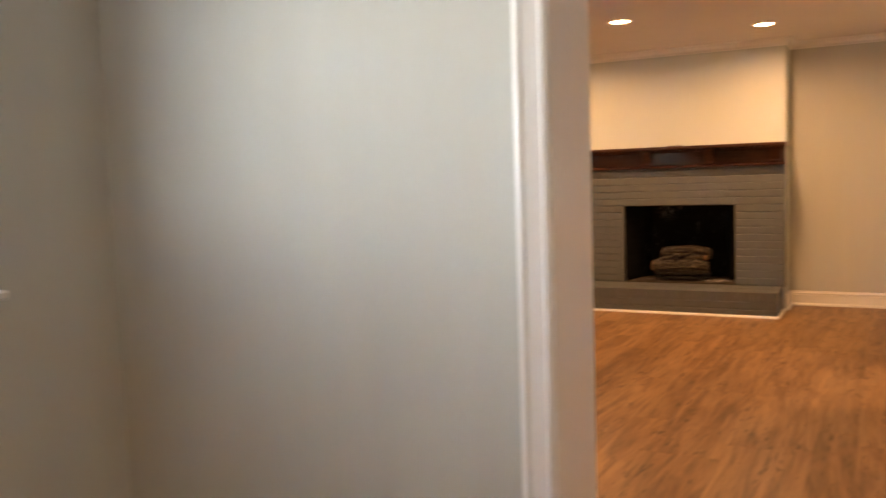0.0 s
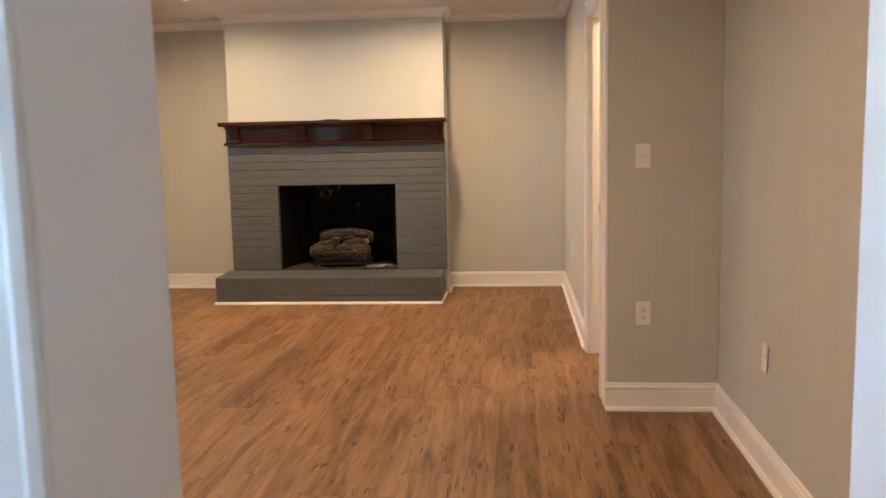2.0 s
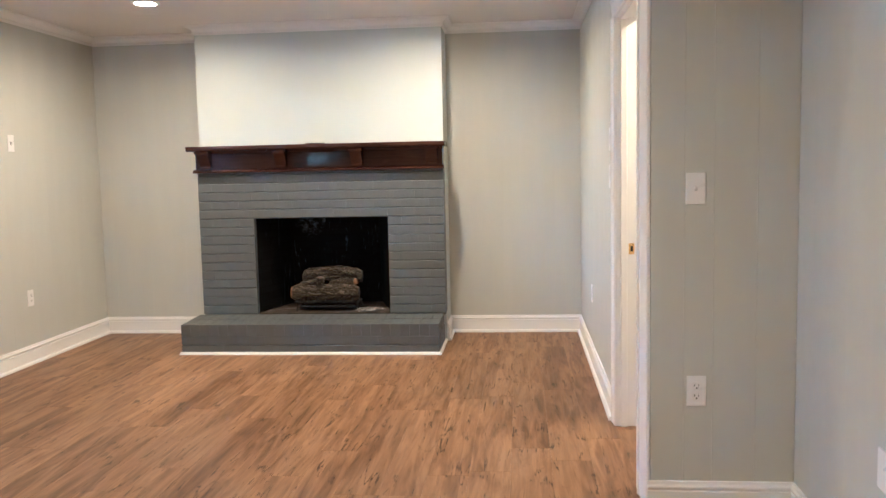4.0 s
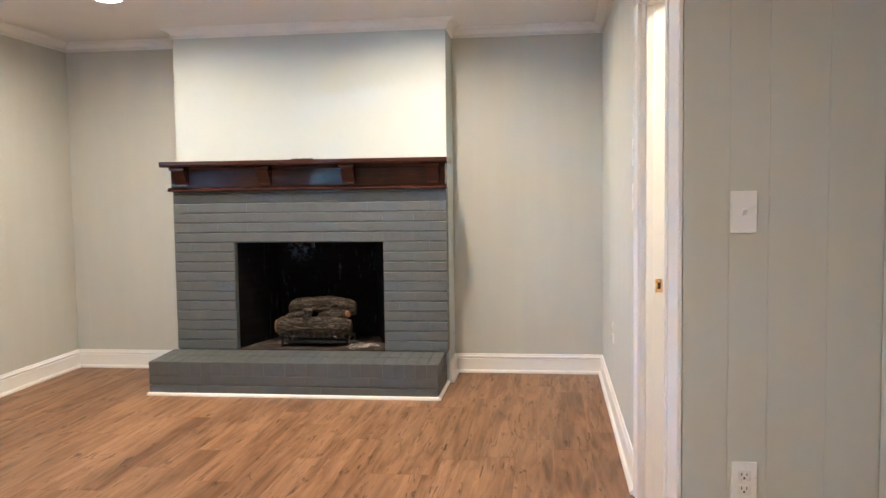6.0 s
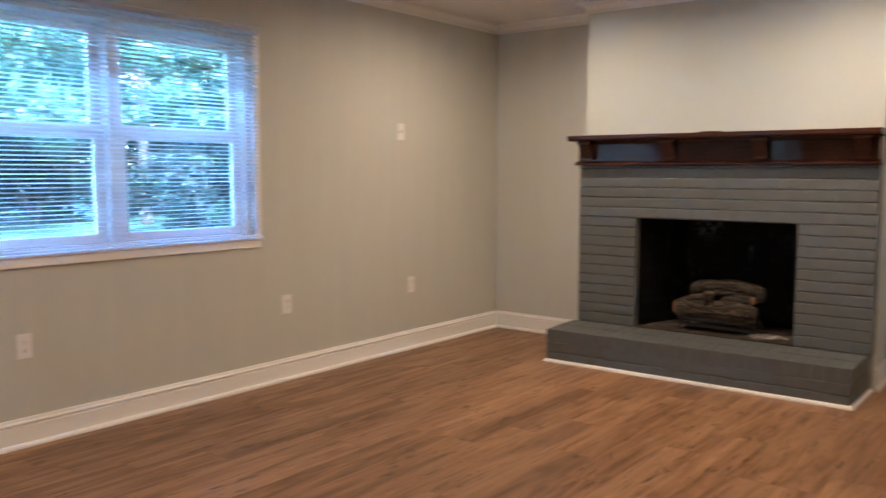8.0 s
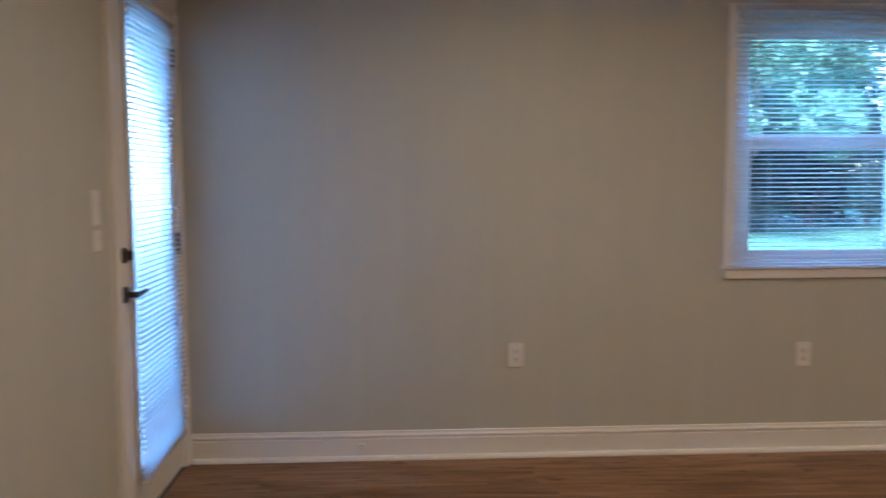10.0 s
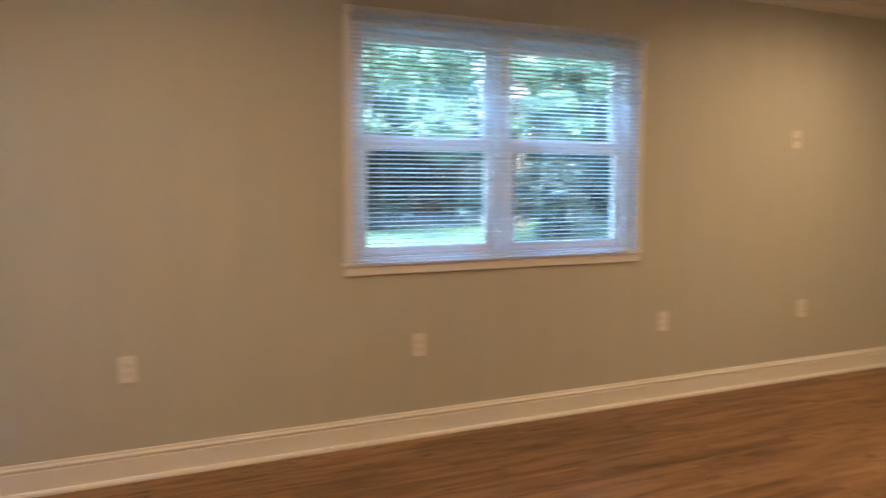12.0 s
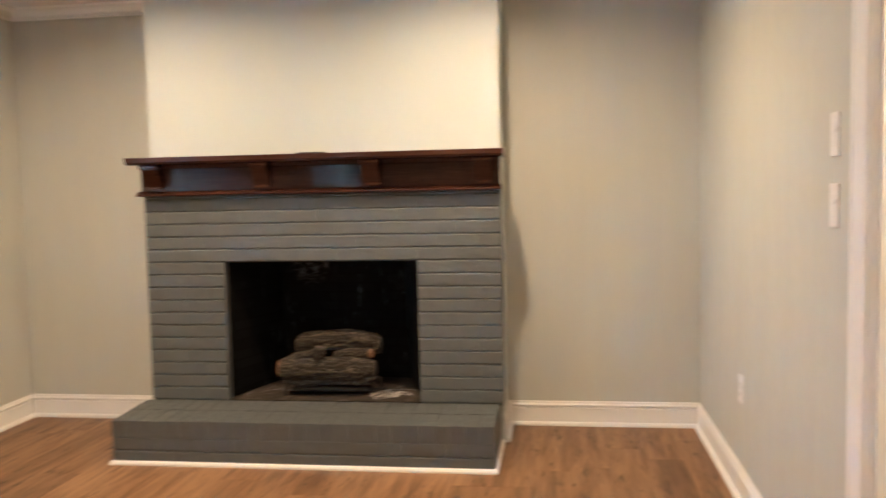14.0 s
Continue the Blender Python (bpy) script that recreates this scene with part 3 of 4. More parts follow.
def log(a, b, r, seed, bend=0.02):
    """A knobbly log from a to b with rough bark."""
    bm = bmesh.new()
    a, b = Vector(a), Vector(b)
    rot = (b - a).to_track_quat("Z", "Y").to_matrix()
    n, k = 84, 60
    rows = []
    for i in range(n + 1):
        u = i / n
        mid = a.lerp(b, u) + rot @ Vector((0, bend * math.sin(u * math.pi), 0))
        end = 1 - 0.22 * max(0.0, abs(u - 0.5) * 2 - 0.86) / 0.14
        row = []
        for j in range(k):
            t = j / k * math.tau
            d = Vector((math.cos(t), math.sin(t), 0))
            s = Vector((d.x * 2.2 + seed, d.y * 2.2, u * 3.2))
            f = Vector((d.x * 8 + seed, d.y * 8, u * 9))
            ridge = abs(noise.noise(Vector((d.x * 3.4 + seed, d.y * 3.4, u * 4.5)) + 0.6 * Vector((noise.noise(f), 0, noise.noise(f + Vector((5, 0, 0)))))))
            crack = max(0.0, 0.16 - ridge) / 0.16
            rr = r * end * (1.02 + 0.20 * noise.noise(s) + 0.10 * noise.noise(f) + 0.08 * noise.noise(f * 2.6) - 0.34 * crack)
            row.append(bm.verts.new(mid + rot @ (d * rr)))
        rows.append(row)
    for p, q in zip(rows, rows[1:]):
        for j in range(k):
            bm.faces.new((p[j], p[(j + 1) % k], q[(j + 1) % k], q[j]))
    bm.faces.new(rows[0][::-1])
    bm.faces.new(rows[-1])
    return bm


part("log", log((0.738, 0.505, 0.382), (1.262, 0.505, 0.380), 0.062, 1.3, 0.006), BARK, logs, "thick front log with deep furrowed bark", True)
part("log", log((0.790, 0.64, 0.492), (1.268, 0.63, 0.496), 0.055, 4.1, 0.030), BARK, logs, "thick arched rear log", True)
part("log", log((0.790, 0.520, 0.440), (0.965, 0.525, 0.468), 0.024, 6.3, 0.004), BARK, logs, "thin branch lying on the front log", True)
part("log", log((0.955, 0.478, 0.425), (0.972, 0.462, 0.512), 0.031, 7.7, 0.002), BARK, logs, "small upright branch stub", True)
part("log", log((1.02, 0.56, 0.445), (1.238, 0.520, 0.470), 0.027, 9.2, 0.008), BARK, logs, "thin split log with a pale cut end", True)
bm = bmesh.new()
tube(bm, (1.228, 0.521, 0.469), (1.248, 0.517, 0.471), 0.026, 0.021, 16)
part("cut_end", bm, CUT, logs, "pale orange cut end")
bm = bmesh.new()
tube(bm, (0.738, 0.505, 0.386), (0.726, 0.505, 0.386), 0.050, 0.044, 18)
part("cut_end", bm, CUT, logs, "pale orange cut end")
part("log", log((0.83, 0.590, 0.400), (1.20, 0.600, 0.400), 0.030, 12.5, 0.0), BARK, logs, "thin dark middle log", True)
for i in range(7):
    x = 0.80 + i * 0.07
    bm = bmesh.new()
    tube(bm, (x, 0.455, 0.350), (x, 0.458, 0.318), 0.007)
    tube(bm, (x, 0.458, 0.318), (x, 0.70, 0.318), 0.007)
    part("grate_bar", bm, IRON, logs)
for y in (0.50, 0.66):
    bm = bmesh.new()
    tube(bm, (0.765, y, 0.308), (1.255, y, 0.308), 0.008)
    part("grate_rail", bm, IRON, logs)
for x in (0.775, 1.245):
    for y in (0.50, 0.66):
        bm = bmesh.new()
        tube(bm, (x, y, 0.31), (x + (0.012 if x > 1 else -0.012), y, FZ0), 0.008)
        part("grate_leg", bm, IRON, logs)
bm = bmesh.new()
tube(bm, (0.80, 0.50, 0.277), (1.22, 0.50, 0.277), 0.013)
tube(bm, (1.22, 0.50, 0.277), (1.30, 0.60, 0.262), 0.008)
part("gas_burner", bm, IRON, logs)
random.seed(5)
bm = bmesh.new()
for i in range(150):
    x, y = random.uniform(0.76, 1.26), random.uniform(0.45, 0.60)
    s = random.uniform(0.007, 0.017)
    m = pose(x, y, 0.315 + random.uniform(-0.004, 0.012), random.uniform(0, 180), random.uniform(0, 180), 0) @ Matrix.Diagonal((s, s * 0.7, s * 0.8, 1))
    bmesh.ops.create_icosphere(bm, subdivisions=1, radius=1, matrix=m)
tagged(part("embers", bm, IRON, logs, "loose dark lava-rock embers"), kind="stuff")


# ---- windows and glazed door ----
def slat_mesh(length, depth=0.025, tilt=10.0, axis=1, mat=BLIND):
    """One bowed blind slat, lying along x or y, its middle at the origin."""
    bm = bmesh.new()
    c, s = math.cos(radians(tilt)), math.sin(radians(tilt))
    rows = []
    for end in (-0.5, 0.5):
        row = []
        for i in range(5):
            d = (i / 4 - 0.5) * depth
            h = 0.0025 * (1 - (2 * i / 4 - 1) ** 2)
            p = (d * c - h * s, end * length, d * s + h * c)
            row.append(bm.verts.new(p if axis == 1 else (p[1], p[0], p[2])))
        rows.append(row)
    for i in range(4):
        bm.faces.new((rows[0][i], rows[0][i + 1], rows[1][i + 1], rows[1][i]))
    bmesh.ops.solidify(bm, geom=bm.faces[:], thickness=0.0008)
    return mesh_of("slat", bm, mat)


def sash(parent, x, y0, y1, z0, z1, w=0.058, foot=0.058, label=""):
    """A vinyl sash frame in the plane x with its pane."""
    f = part("sash", boxes(((x, y0, z0), (x + 0.03, y0 + w, z1)), ((x, y1 - w, z0), (x + 0.03, y1, z1)),
                           ((x, y0 + w, z0), (x + 0.03, y1 - w, z0 + foot)), ((x, y0 + w, z1 - w), (x + 0.03, y1 - w, z1)), bevel=0.003), TRIM, parent, label)
    g = part("pane", boxes(((x + 0.012, y0 + w - 0.004, z0 + foot - 0.004), (x + 0.017, y1 - w + 0.004, z1 - w + 0.004))), GLASS, f)
    g.visible_shadow = False


def double_hung(name, xo, xi, y0, y1, z0, z1, label, bays):
    """A window of one or two double-hung bays in a wall between the planes xo (outside) and xi (inside)."""
    win = thing(name, label, "window", kind="structure")
    t = 0.04
    part("window_frame", boxes(((xo, y0, z0), (xi - 0.001, y0 + t, z1)), ((xo, y1 - t, z0), (xi - 0.001, y1, z1)),
                               ((xo, y0 + t, z0), (xi - 0.001, y1 - t, z0 + 0.022)), ((xo, y0 + t, z1 - t), (xi - 0.001, y1 - t, z1)), bevel=0.002), TRIM, win)
    step = (y1 - y0 - 2 * t) / bays
    for i in range(bays):
        a, b = y0 + t + i * step, y0 + t + (i + 1) * step
        if i:
            part("mullion", boxes(((xo, a - 0.030, z0 + 0.022), (xi - 0.004, a + 0.030, z1 - t)), bevel=0.004), TRIM, win)
            a += 0.030
        if i + 1 < bays:
            b -= 0.030
        zm = (z0 + z1) / 2 + 0.0
        sash(win, xo + 0.03, a, b, zm - 0.02, z1 - t)
        sash(win, xo + 0.064, a, b, z0 + 0.022, zm + 0.025, foot=0.046)
        part("sash_lock", boxes(((xo + 0.07, (a + b) / 2 - 0.03, zm + 0.025), (xo + 0.09, (a + b) / 2 + 0.03, zm + 0.037)), bevel=0.003), PLASTIC, win)
    return win


window_1 = double_hung("window_1", XL - OUT + 0.01, XL - 0.012, WY0, WY1, WZ0, WZ1, "white double-hung twin window with garden behind it", 2)
bm = boxes(((XL, WY0 - 0.047, WZ0 + 0.002), (XL + 0.020, WY0 + 0.004, WZ1 + 0.004)), ((XL, WY1 - 0.004, WZ0 + 0.002), (XL + 0.020, WY1 + 0.047, WZ1 + 0.004)),
           ((XL, WY0 - 0.047, WZ1 + 0.004), (XL + 0.020, WY1 + 0.047, WZ1 + 0.048)), bevel=0.003)
part("window_casing", bm, TRIM, window_1)
part("window_sill", boxes(((XL - 0.02, WY0 - 0.058, WZ0 - 0.020), (XL + 0.026, WY1 + 0.058, WZ0 + 0.001)), bevel=0.006), TRIM, window_1)
part("window_apron", boxes(((XL, WY0 - 0.045, WZ0 - 0.062), (XL + 0.016, WY1 + 0.045, WZ0 - 0.020)), bevel=0.003), TRIM, window_1)

# mini blind across the whole twin window
blind = thing("window_blind", "white vinyl mini blind lowered over the twin window", "window blind")
by0, by1, bx = WY0 - 0.018, WY1 + 0.024, XL + 0.036
part("headrail", boxes(((bx - 0.016, by0, WZ1 + 0.008), (bx + 0.016, by1, WZ1 + 0.038)), bevel=0.003), BLIND, blind)
me = slat_mesh(by1 - by0 - 0.006)
z = WZ1 - 0.004
while z > WZ0 + 0.030:
    piece("slat", me, blind, pose(bx, (by0 + by1) / 2, z, 0, random.uniform(-1.5, 1.5), random.uniform(-0.03, 0.03)))
    z -= 0.0215
part("bottom_rail", boxes(((bx - 0.013, by0 + 0.003, WZ0 + 0.005), (bx + 0.013, by1 - 0.003, WZ0 + 0.017)), bevel=0.003), BLIND, blind)
for y in (by0 + 0.16, by0 + 0.62, by1 - 0.62, by1 - 0.16):
    bm = bmesh.new()
    tube(bm, (bx + 0.013, y, WZ0 + 0.01), (bx + 0.013, y, WZ1 + 0.01), 0.0009, seg=5)
    part("ladder_cord", bm, BLIND, blind)
bm = bmesh.new()
tube(bm, (bx + 0.024, by0 + 0.09, 1.42), (bx + 0.019, by0 + 0.09, WZ1 + 0.01), 0.004, seg=6)
part("tilt_wand", bm, PLASTIC, blind)

# kitchen window with its own blind
window_2 = double_hung("window_2", KX0 - 0.14, KX0 - 0.001, -8.35, -6.60, 1.12, 2.10, "white kitchen window with a lowered blind", 2)
part("window_sill", boxes(((KX0 - 0.02, -8.42, 1.097), (KX0 + 0.045, -6.53, 1.118)), bevel=0.005), TRIM, window_2)
part("window_apron", boxes(((KX0, -8.40, 1.04), (KX0 + 0.016, -6.55, 1.097)), bevel=0.003), TRIM, window_2)
kblind = thing("window_blind", "white vinyl mini blind over the kitchen window", "window blind")
me = slat_mesh(1.72)
z = 2.06
while z > 1.14:
    piece("slat", me, kblind, pose(KX0 + 0.022, -7.475, z))
    z -= 0.0215
part("headrail", boxes(((KX0 + 0.004, -8.34, 2.07), (KX0 + 0.038, -6.61, 2.10)), bevel=0.003), BLIND, kblind)

sky_in = bpy.data.lights.new("kitchen_daylight", "AREA")
sky_in.shape, sky_in.size, sky_in.size_y, sky_in.energy, sky_in.color = "RECTANGLE", 0.9, 1.65, 1.85, (0.95, 0.97, 0.93)
new("kitchen_daylight", sky_in).matrix_world = look((KX0 - 0.012, -7.475, 1.6), (KX1, -7.475, 1.6))

# glazed back door
door = thing("door_1", "white full-glass exterior door with a blind and dark lever", "door", kind="structure")
dy0, dy1 = YB - 0.050, YB - 0.006
gx0, gx1, gz0, gz1 = GX0 + 0.105, GX1 - 0.150, 0.20, 1.965
part("door_frame", lining(0, GX0, GX1, HEAD, YK - 0.001, YB + 0.001), TRIM, door)
bm = bmesh.new()
prof = casing_profile(0.075)
prism(bm, [(GX1 + 0.005 + d, YB + h) for d, h in prof], 0.0, HEAD + 0.005, 2)
prism(bm, [(GX0 - 0.005 - d * 0.6, YB + h) for d, h in prof], 0.0, HEAD + 0.005, 2)
prism(bm, [(YB + h, HEAD + 0.0055 + d) for d, h in prof], GX0 - 0.05, GX1 + 0.08, 0)
part("casing", bm, TRIM, door)
bm = boxes(((GX0 + 0.003, dy0, 0.012), (gx0, dy1, HEAD - 0.003)), ((gx1, dy0, 0.012), (GX1 - 0.003, dy1, HEAD - 0.003)),
           ((gx0, dy0, 0.012), (gx1, dy1, gz0)), ((gx0, dy0, gz1), (gx1, dy1, HEAD - 0.003)), bevel=0.002)
part("door_leaf", bm, TRIM, door)
bm = boxes(((gx0 - 0.02, dy1, gz0 - 0.02), (gx0 + 0.012, dy1 + 0.012, gz1 + 0.02)), ((gx1 - 0.012, dy1, gz0 - 0.02), (gx1 + 0.02, dy1 + 0.012, gz1 + 0.02)),
           ((gx0 + 0.012, dy1, gz0 - 0.02), (gx1 - 0.012, dy1 + 0.012, gz0 + 0.012)), ((gx0 + 0.012, dy1, gz1 - 0.012), (gx1 - 0.012, dy1 + 0.012, gz1 + 0.02)), bevel=0.003)
part("glazing_bead", bm, TRIM, door)
g = part("pane", boxes(((gx0 - 0.004, dy0 + 0.018, gz0 - 0.004), (gx1 + 0.004, dy0 + 0.024, gz1 + 0.004))), GLASS, door)
g.visible_shadow = False
hz = 0.905
bm = bmesh.new()
tube(bm, (GX1 - 0.068, dy1, hz), (GX1 - 0.068, dy1 + 0.012, hz), 0.032, 0.028, 20)
tube(bm, (GX1 - 0.068, dy1 + 0.01, hz), (GX1 - 0.068, dy1 + 0.055, hz), 0.011)
tube(bm, (GX1 - 0.045, dy1 + 0.052, hz), (GX1 - 0.165, dy1 + 0.050, hz + 0.004), 0.011, 0.008)
part("lever_handle", bm, BRONZE, door, "dark bronze lever handle")
bm = bmesh.new()
tube(bm, (GX1 - 0.068, dy1, hz + 0.145), (GX1 - 0.068, dy1 + 0.016, hz + 0.145), 0.030, 0.026, 20)
box(bm, (GX1 - 0.074, dy1 + 0.014, hz + 0.128), (GX1 - 0.062, dy1 + 0.034, hz + 0.162), 0.003)
part("deadbolt", bm, BRONZE, door, "dark bronze deadbolt turn")
for z in (0.24, 1.04, 1.86):
    bm = bmesh.new()
    tube(bm, (GX0 + 0.001, dy1 + 0.006, z - 0.05), (GX0 + 0.001, dy1 + 0.006, z + 0.05), 0.008)
    part("hinge", bm, BRONZE, door, "dark bronze hinge")
dblind = thing("door_blind", "white mini blind mounted on the glazed door", "window blind")
me = slat_mesh(gx1 - gx0 + 0.08, tilt=4.0, axis=0, mat=ALU_BLIND)
z = gz1 + 0.01
while z > gz0 - 0.01:
    piece("slat", me, dblind, pose((gx0 + gx1) / 2, dy1 + 0.032, z, random.uniform(-1.5, 1.5)))
    z -= 0.0215
part("headrail", boxes(((gx0 - 0.045, dy1 + 0.016, gz1 + 0.022), (gx1 + 0.045, dy1 + 0.048, gz1 + 0.050)), bevel=0.003), ALU_BLIND, dblind)
part("bottom_rail", boxes(((gx0 - 0.04, dy1 + 0.020, gz0 - 0.032), (gx1 + 0.04, dy1 + 0.044, gz0 - 0.018)), bevel=0.003), ALU_BLIND, dblind)


# ---- wall plates ----
def plate_pose(wall_name, a, z):
    """Pose whose local x runs along the wall, y up and z out into the room."""
    turns = {"left": (XL, a, 90), "right": (XR, a, -90), "switch": (a, YS, 0), "alcove": (XA, a, -90), "back": (a, YB, 180)}
    x, y, rz = turns[wall_name]
    return pose(x, y, z, 90, 0, rz)


def plate(name, label, cat, kind, at, w=0.071, h=0.116, group=""):
    ob = thing(name, label, cat, group, at)
    bm = bmesh.new()
    box(bm, (-w / 2, -h / 2, 0.0), (w / 2, h / 2, 0.0065), 0.0028, 2)
    part("plate", bm, PLASTIC, ob)
    if kind == "outlet":
        for s in (-1, 1):
            bm = bmesh.new()
            box(bm, (-0.0165, s * 0.0195 - 0.0135, 0.005), (0.0165, s * 0.0195 + 0.0135, 0.0085), 0.004, 2)
            r = part("receptacle", bm, PLASTIC, ob)
            part("slots", boxes(((-0.0085, s * 0.0195 - 0.001, 0.0078), (-0.0060, s * 0.0195 + 0.008, 0.0090)), ((0.0055, s * 0.0195 - 0.001, 0.0078), (0.0078, s * 0.0195 + 0.007, 0.0090)),
                                ((-0.0028, s * 0.0195 - 0.0095, 0.0078), (0.0028, s * 0.0195 - 0.0045, 0.0090))), BLACK, r, "dark plug slots")
        screws = (0.0,)
    elif kind == "blank":
        part("box", boxes(((-0.026, -0.045, -0.012), (0.026, 0.045, 0.0005))), BLACK, ob, "dark box behind the plate")
        screws = (-0.030, 0.030)
    elif kind == "switch":
        part("switch_surround", boxes(((-0.0065, -0.0130, 0.0058), (0.0065, 0.0130, 0.0069)), bevel=0.0004), PLASTIC, ob)
        bm = bmesh.new()
        prism(bm, [(-0.010, 0.0065), (0.011, 0.0065), (0.014, 0.020), (0.006, 0.022)], -0.0050, 0.0050, 0)
        part("toggle", bm, PLASTIC, ob)
        screws = (-0.030, 0.030)
    elif kind == "jack":
        bm = bmesh.new()
        tube(bm, (0, 0, 0.006), (0, 0, 0.0072), 0.0105, 0.0100, 16)
        part("jack_recess", bm, BLACK, ob, "dark round recess")
        bm = bmesh.new()
        tube(bm, (0, 0, 0.005), (0, 0, 0.014), 0.006, 0.005, 12)
        part("coax_jack", bm, STEEL, ob, "metal coaxial jack")
        screws = (-0.042, 0.042)
    else:
        part("rocker", boxes(((-0.0165, -0.033, 0.005), (0.0165, 0.033, 0.0085)), bevel=0.0015), PLASTIC, ob)
        screws = (-0.048, 0.048)
    for y in screws:
        bm = bmesh.new()
        tube(bm, (0, y, 0.006), (0, y, 0.0078), 0.0032, 0.0026, 10)
        part("screw", bm, PLASTIC, ob)
    return ob


OUTLETS = "wall outlets"
plate("wall_outlet", "white duplex outlet low on the panelled wall", "outlet", "outlet", plate_pose("left", -4.43, 0.49), group=OUTLETS)
plate("wall_outlet", "white duplex outlet low under the twin window", "outlet", "outlet", plate_pose("left", -3.040, 0.474), group=OUTLETS)
plate("wall_outlet", "white duplex outlet low on the panelled wall", "outlet", "outlet", plate_pose("left", -1.430, 0.474), group=OUTLETS)
plate("wall_outlet", "white duplex outlet low near the fireplace corner", "outlet", "outlet", plate_pose("left", -0.240, 0.472), group=OUTLETS)
plate("cable_plate", "white wall plate with a coaxial jack at eye level", "wall plate", "jack", plate_pose("left", -0.350, 1.572))
plate("wall_outlet", "white duplex outlet low beside the baseboard corner", "outlet", "outlet", plate_pose("right", -0.20, 0.47), group=OUTLETS)
plate("wall_switch", "white rocker switch plate beside the side doorway", "light switch", "rocker", plate_pose("right", -1.385, 1.470), h=0.122)
plate("wall_switch", "white rocker switch plate below another one", "light switch", "rocker", plate_pose("right", -1.385, 1.273), h=0.122)
plate("wall_switch", "white toggle light switch on the panelled wall", "light switch", "switch", plate_pose("switch", 3.168, 1.240))
plate("wall_outlet", "white duplex outlet below the toggle switch", "outlet", "outlet", plate_pose("switch", 3.176, 0.484), group=OUTLETS)
plate("wall_plate", "white blank cover plate sitting loose on the alcove wall", "wall plate", "blank", pose(XA - 0.0022, -3.52, 0.465, 90, 0, -93))
plate("wall_switch", "white rocker switch plate beside the glazed door", "light switch", "rocker", plate_pose("back", 0.085, 1.235))
plate("wall_switch", "small white switch plate below another one", "light switch", "rocker", plate_pose("back", 0.085, 1.125), h=0.070)
ob = thing("cable_jack", "small round white cable jack on the baseboard", "cable jack", at=pose(XL + 0.016, -5.16, 0.066, 90, 0, 90))
bm = bmesh.new()
tube(bm, (0, 0, 0.0), (0, 0, 0.012), 0.018, 0.016, 16)
part("jack_body", bm, PLASTIC, ob)


# ---- ceiling lights and vent ----
def downlight(x, y, watts):
    ob = thing("ceiling_light", "round recessed ceiling downlight with white trim ring, lit; rear, kitchen and hall ones added unseen", "ceiling light", "ceiling downlights", pose(x, y, ZC))
    bm = bmesh.new()
    prof = [(0.064, -0.001), (0.072, -0.006), (0.086, -0.006), (0.092, -0.001)]
    n = 40
    rings = [[bm.verts.new((r * math.cos(i / n * math.tau), r * math.sin(i / n * math.tau), z)) for i in range(n)] for r, z in prof]
    for a, b in zip(rings, rings[1:] + rings[:1]):
        for i in range(n):
            bm.faces.new((a[i], a[(i + 1) % n], b[(i + 1) % n], b[i]))
    bmesh.ops.recalc_face_normals(bm, faces=bm.faces)
    part("trim_ring", bm, TRIM, ob, smooth=True)
    bm = bmesh.new()
    tube(bm, (0, 0, -0.0045), (0, 0, -0.001), 0.068, 0.068, 32)
    part("lens", bm, GLOW, ob, "glowing warm white lens")
    data = bpy.data.lights.new("downlight", "AREA")
    data.shape, data.size, data.energy, data.color, data.spread = "DISK", 0.085, watts, LAMP_COLOR, radians(167)
    lamp = new("downlight", data)
    lamp.matrix_world = pose(x, y, ZC - 0.016)


for x, y, watts in LAMPS:
    downlight(x, y, watts)

vent = thing("ceiling_vent", "white slatted ceiling air vent", "air vent", at=pose(2.30, -1.62, ZC))
bm = boxes(((-0.16, -0.09, -0.008), (0.16, -0.07, 0.0)), ((-0.16, 0.07, -0.008), (0.16, 0.09, 0.0)), ((-0.16, -0.07, -0.008), (-0.14, 0.07, 0.0)), ((0.14, -0.07, -0.008), (0.16, 0.07, 0.0)), bevel=0.002)
part("frame", bm, TRIM, vent)
part("backing", boxes(((-0.14, -0.07, -0.0015), (0.14, 0.07, -0.0005))), BLACK, vent)
for i in range(9):
    bm = boxes(((-0.139, -0.060 + i * 0.0145, -0.007), (0.139, -0.054 + i * 0.0145, -0.002)))
    part("slat", bm, TRIM, vent)


# ---- garden ----
bm = bmesh.new()
bmesh.ops.create_grid(bm, x_segments=60, y_segments=60, size=1)
for v in bm.verts:
    v.co = Vector((v.co.x ** 3 * 400 - 4, v.co.y ** 3 * 400, -0.18))
structure("ground", bm, GRASS, "mown green lawn", "lawn")


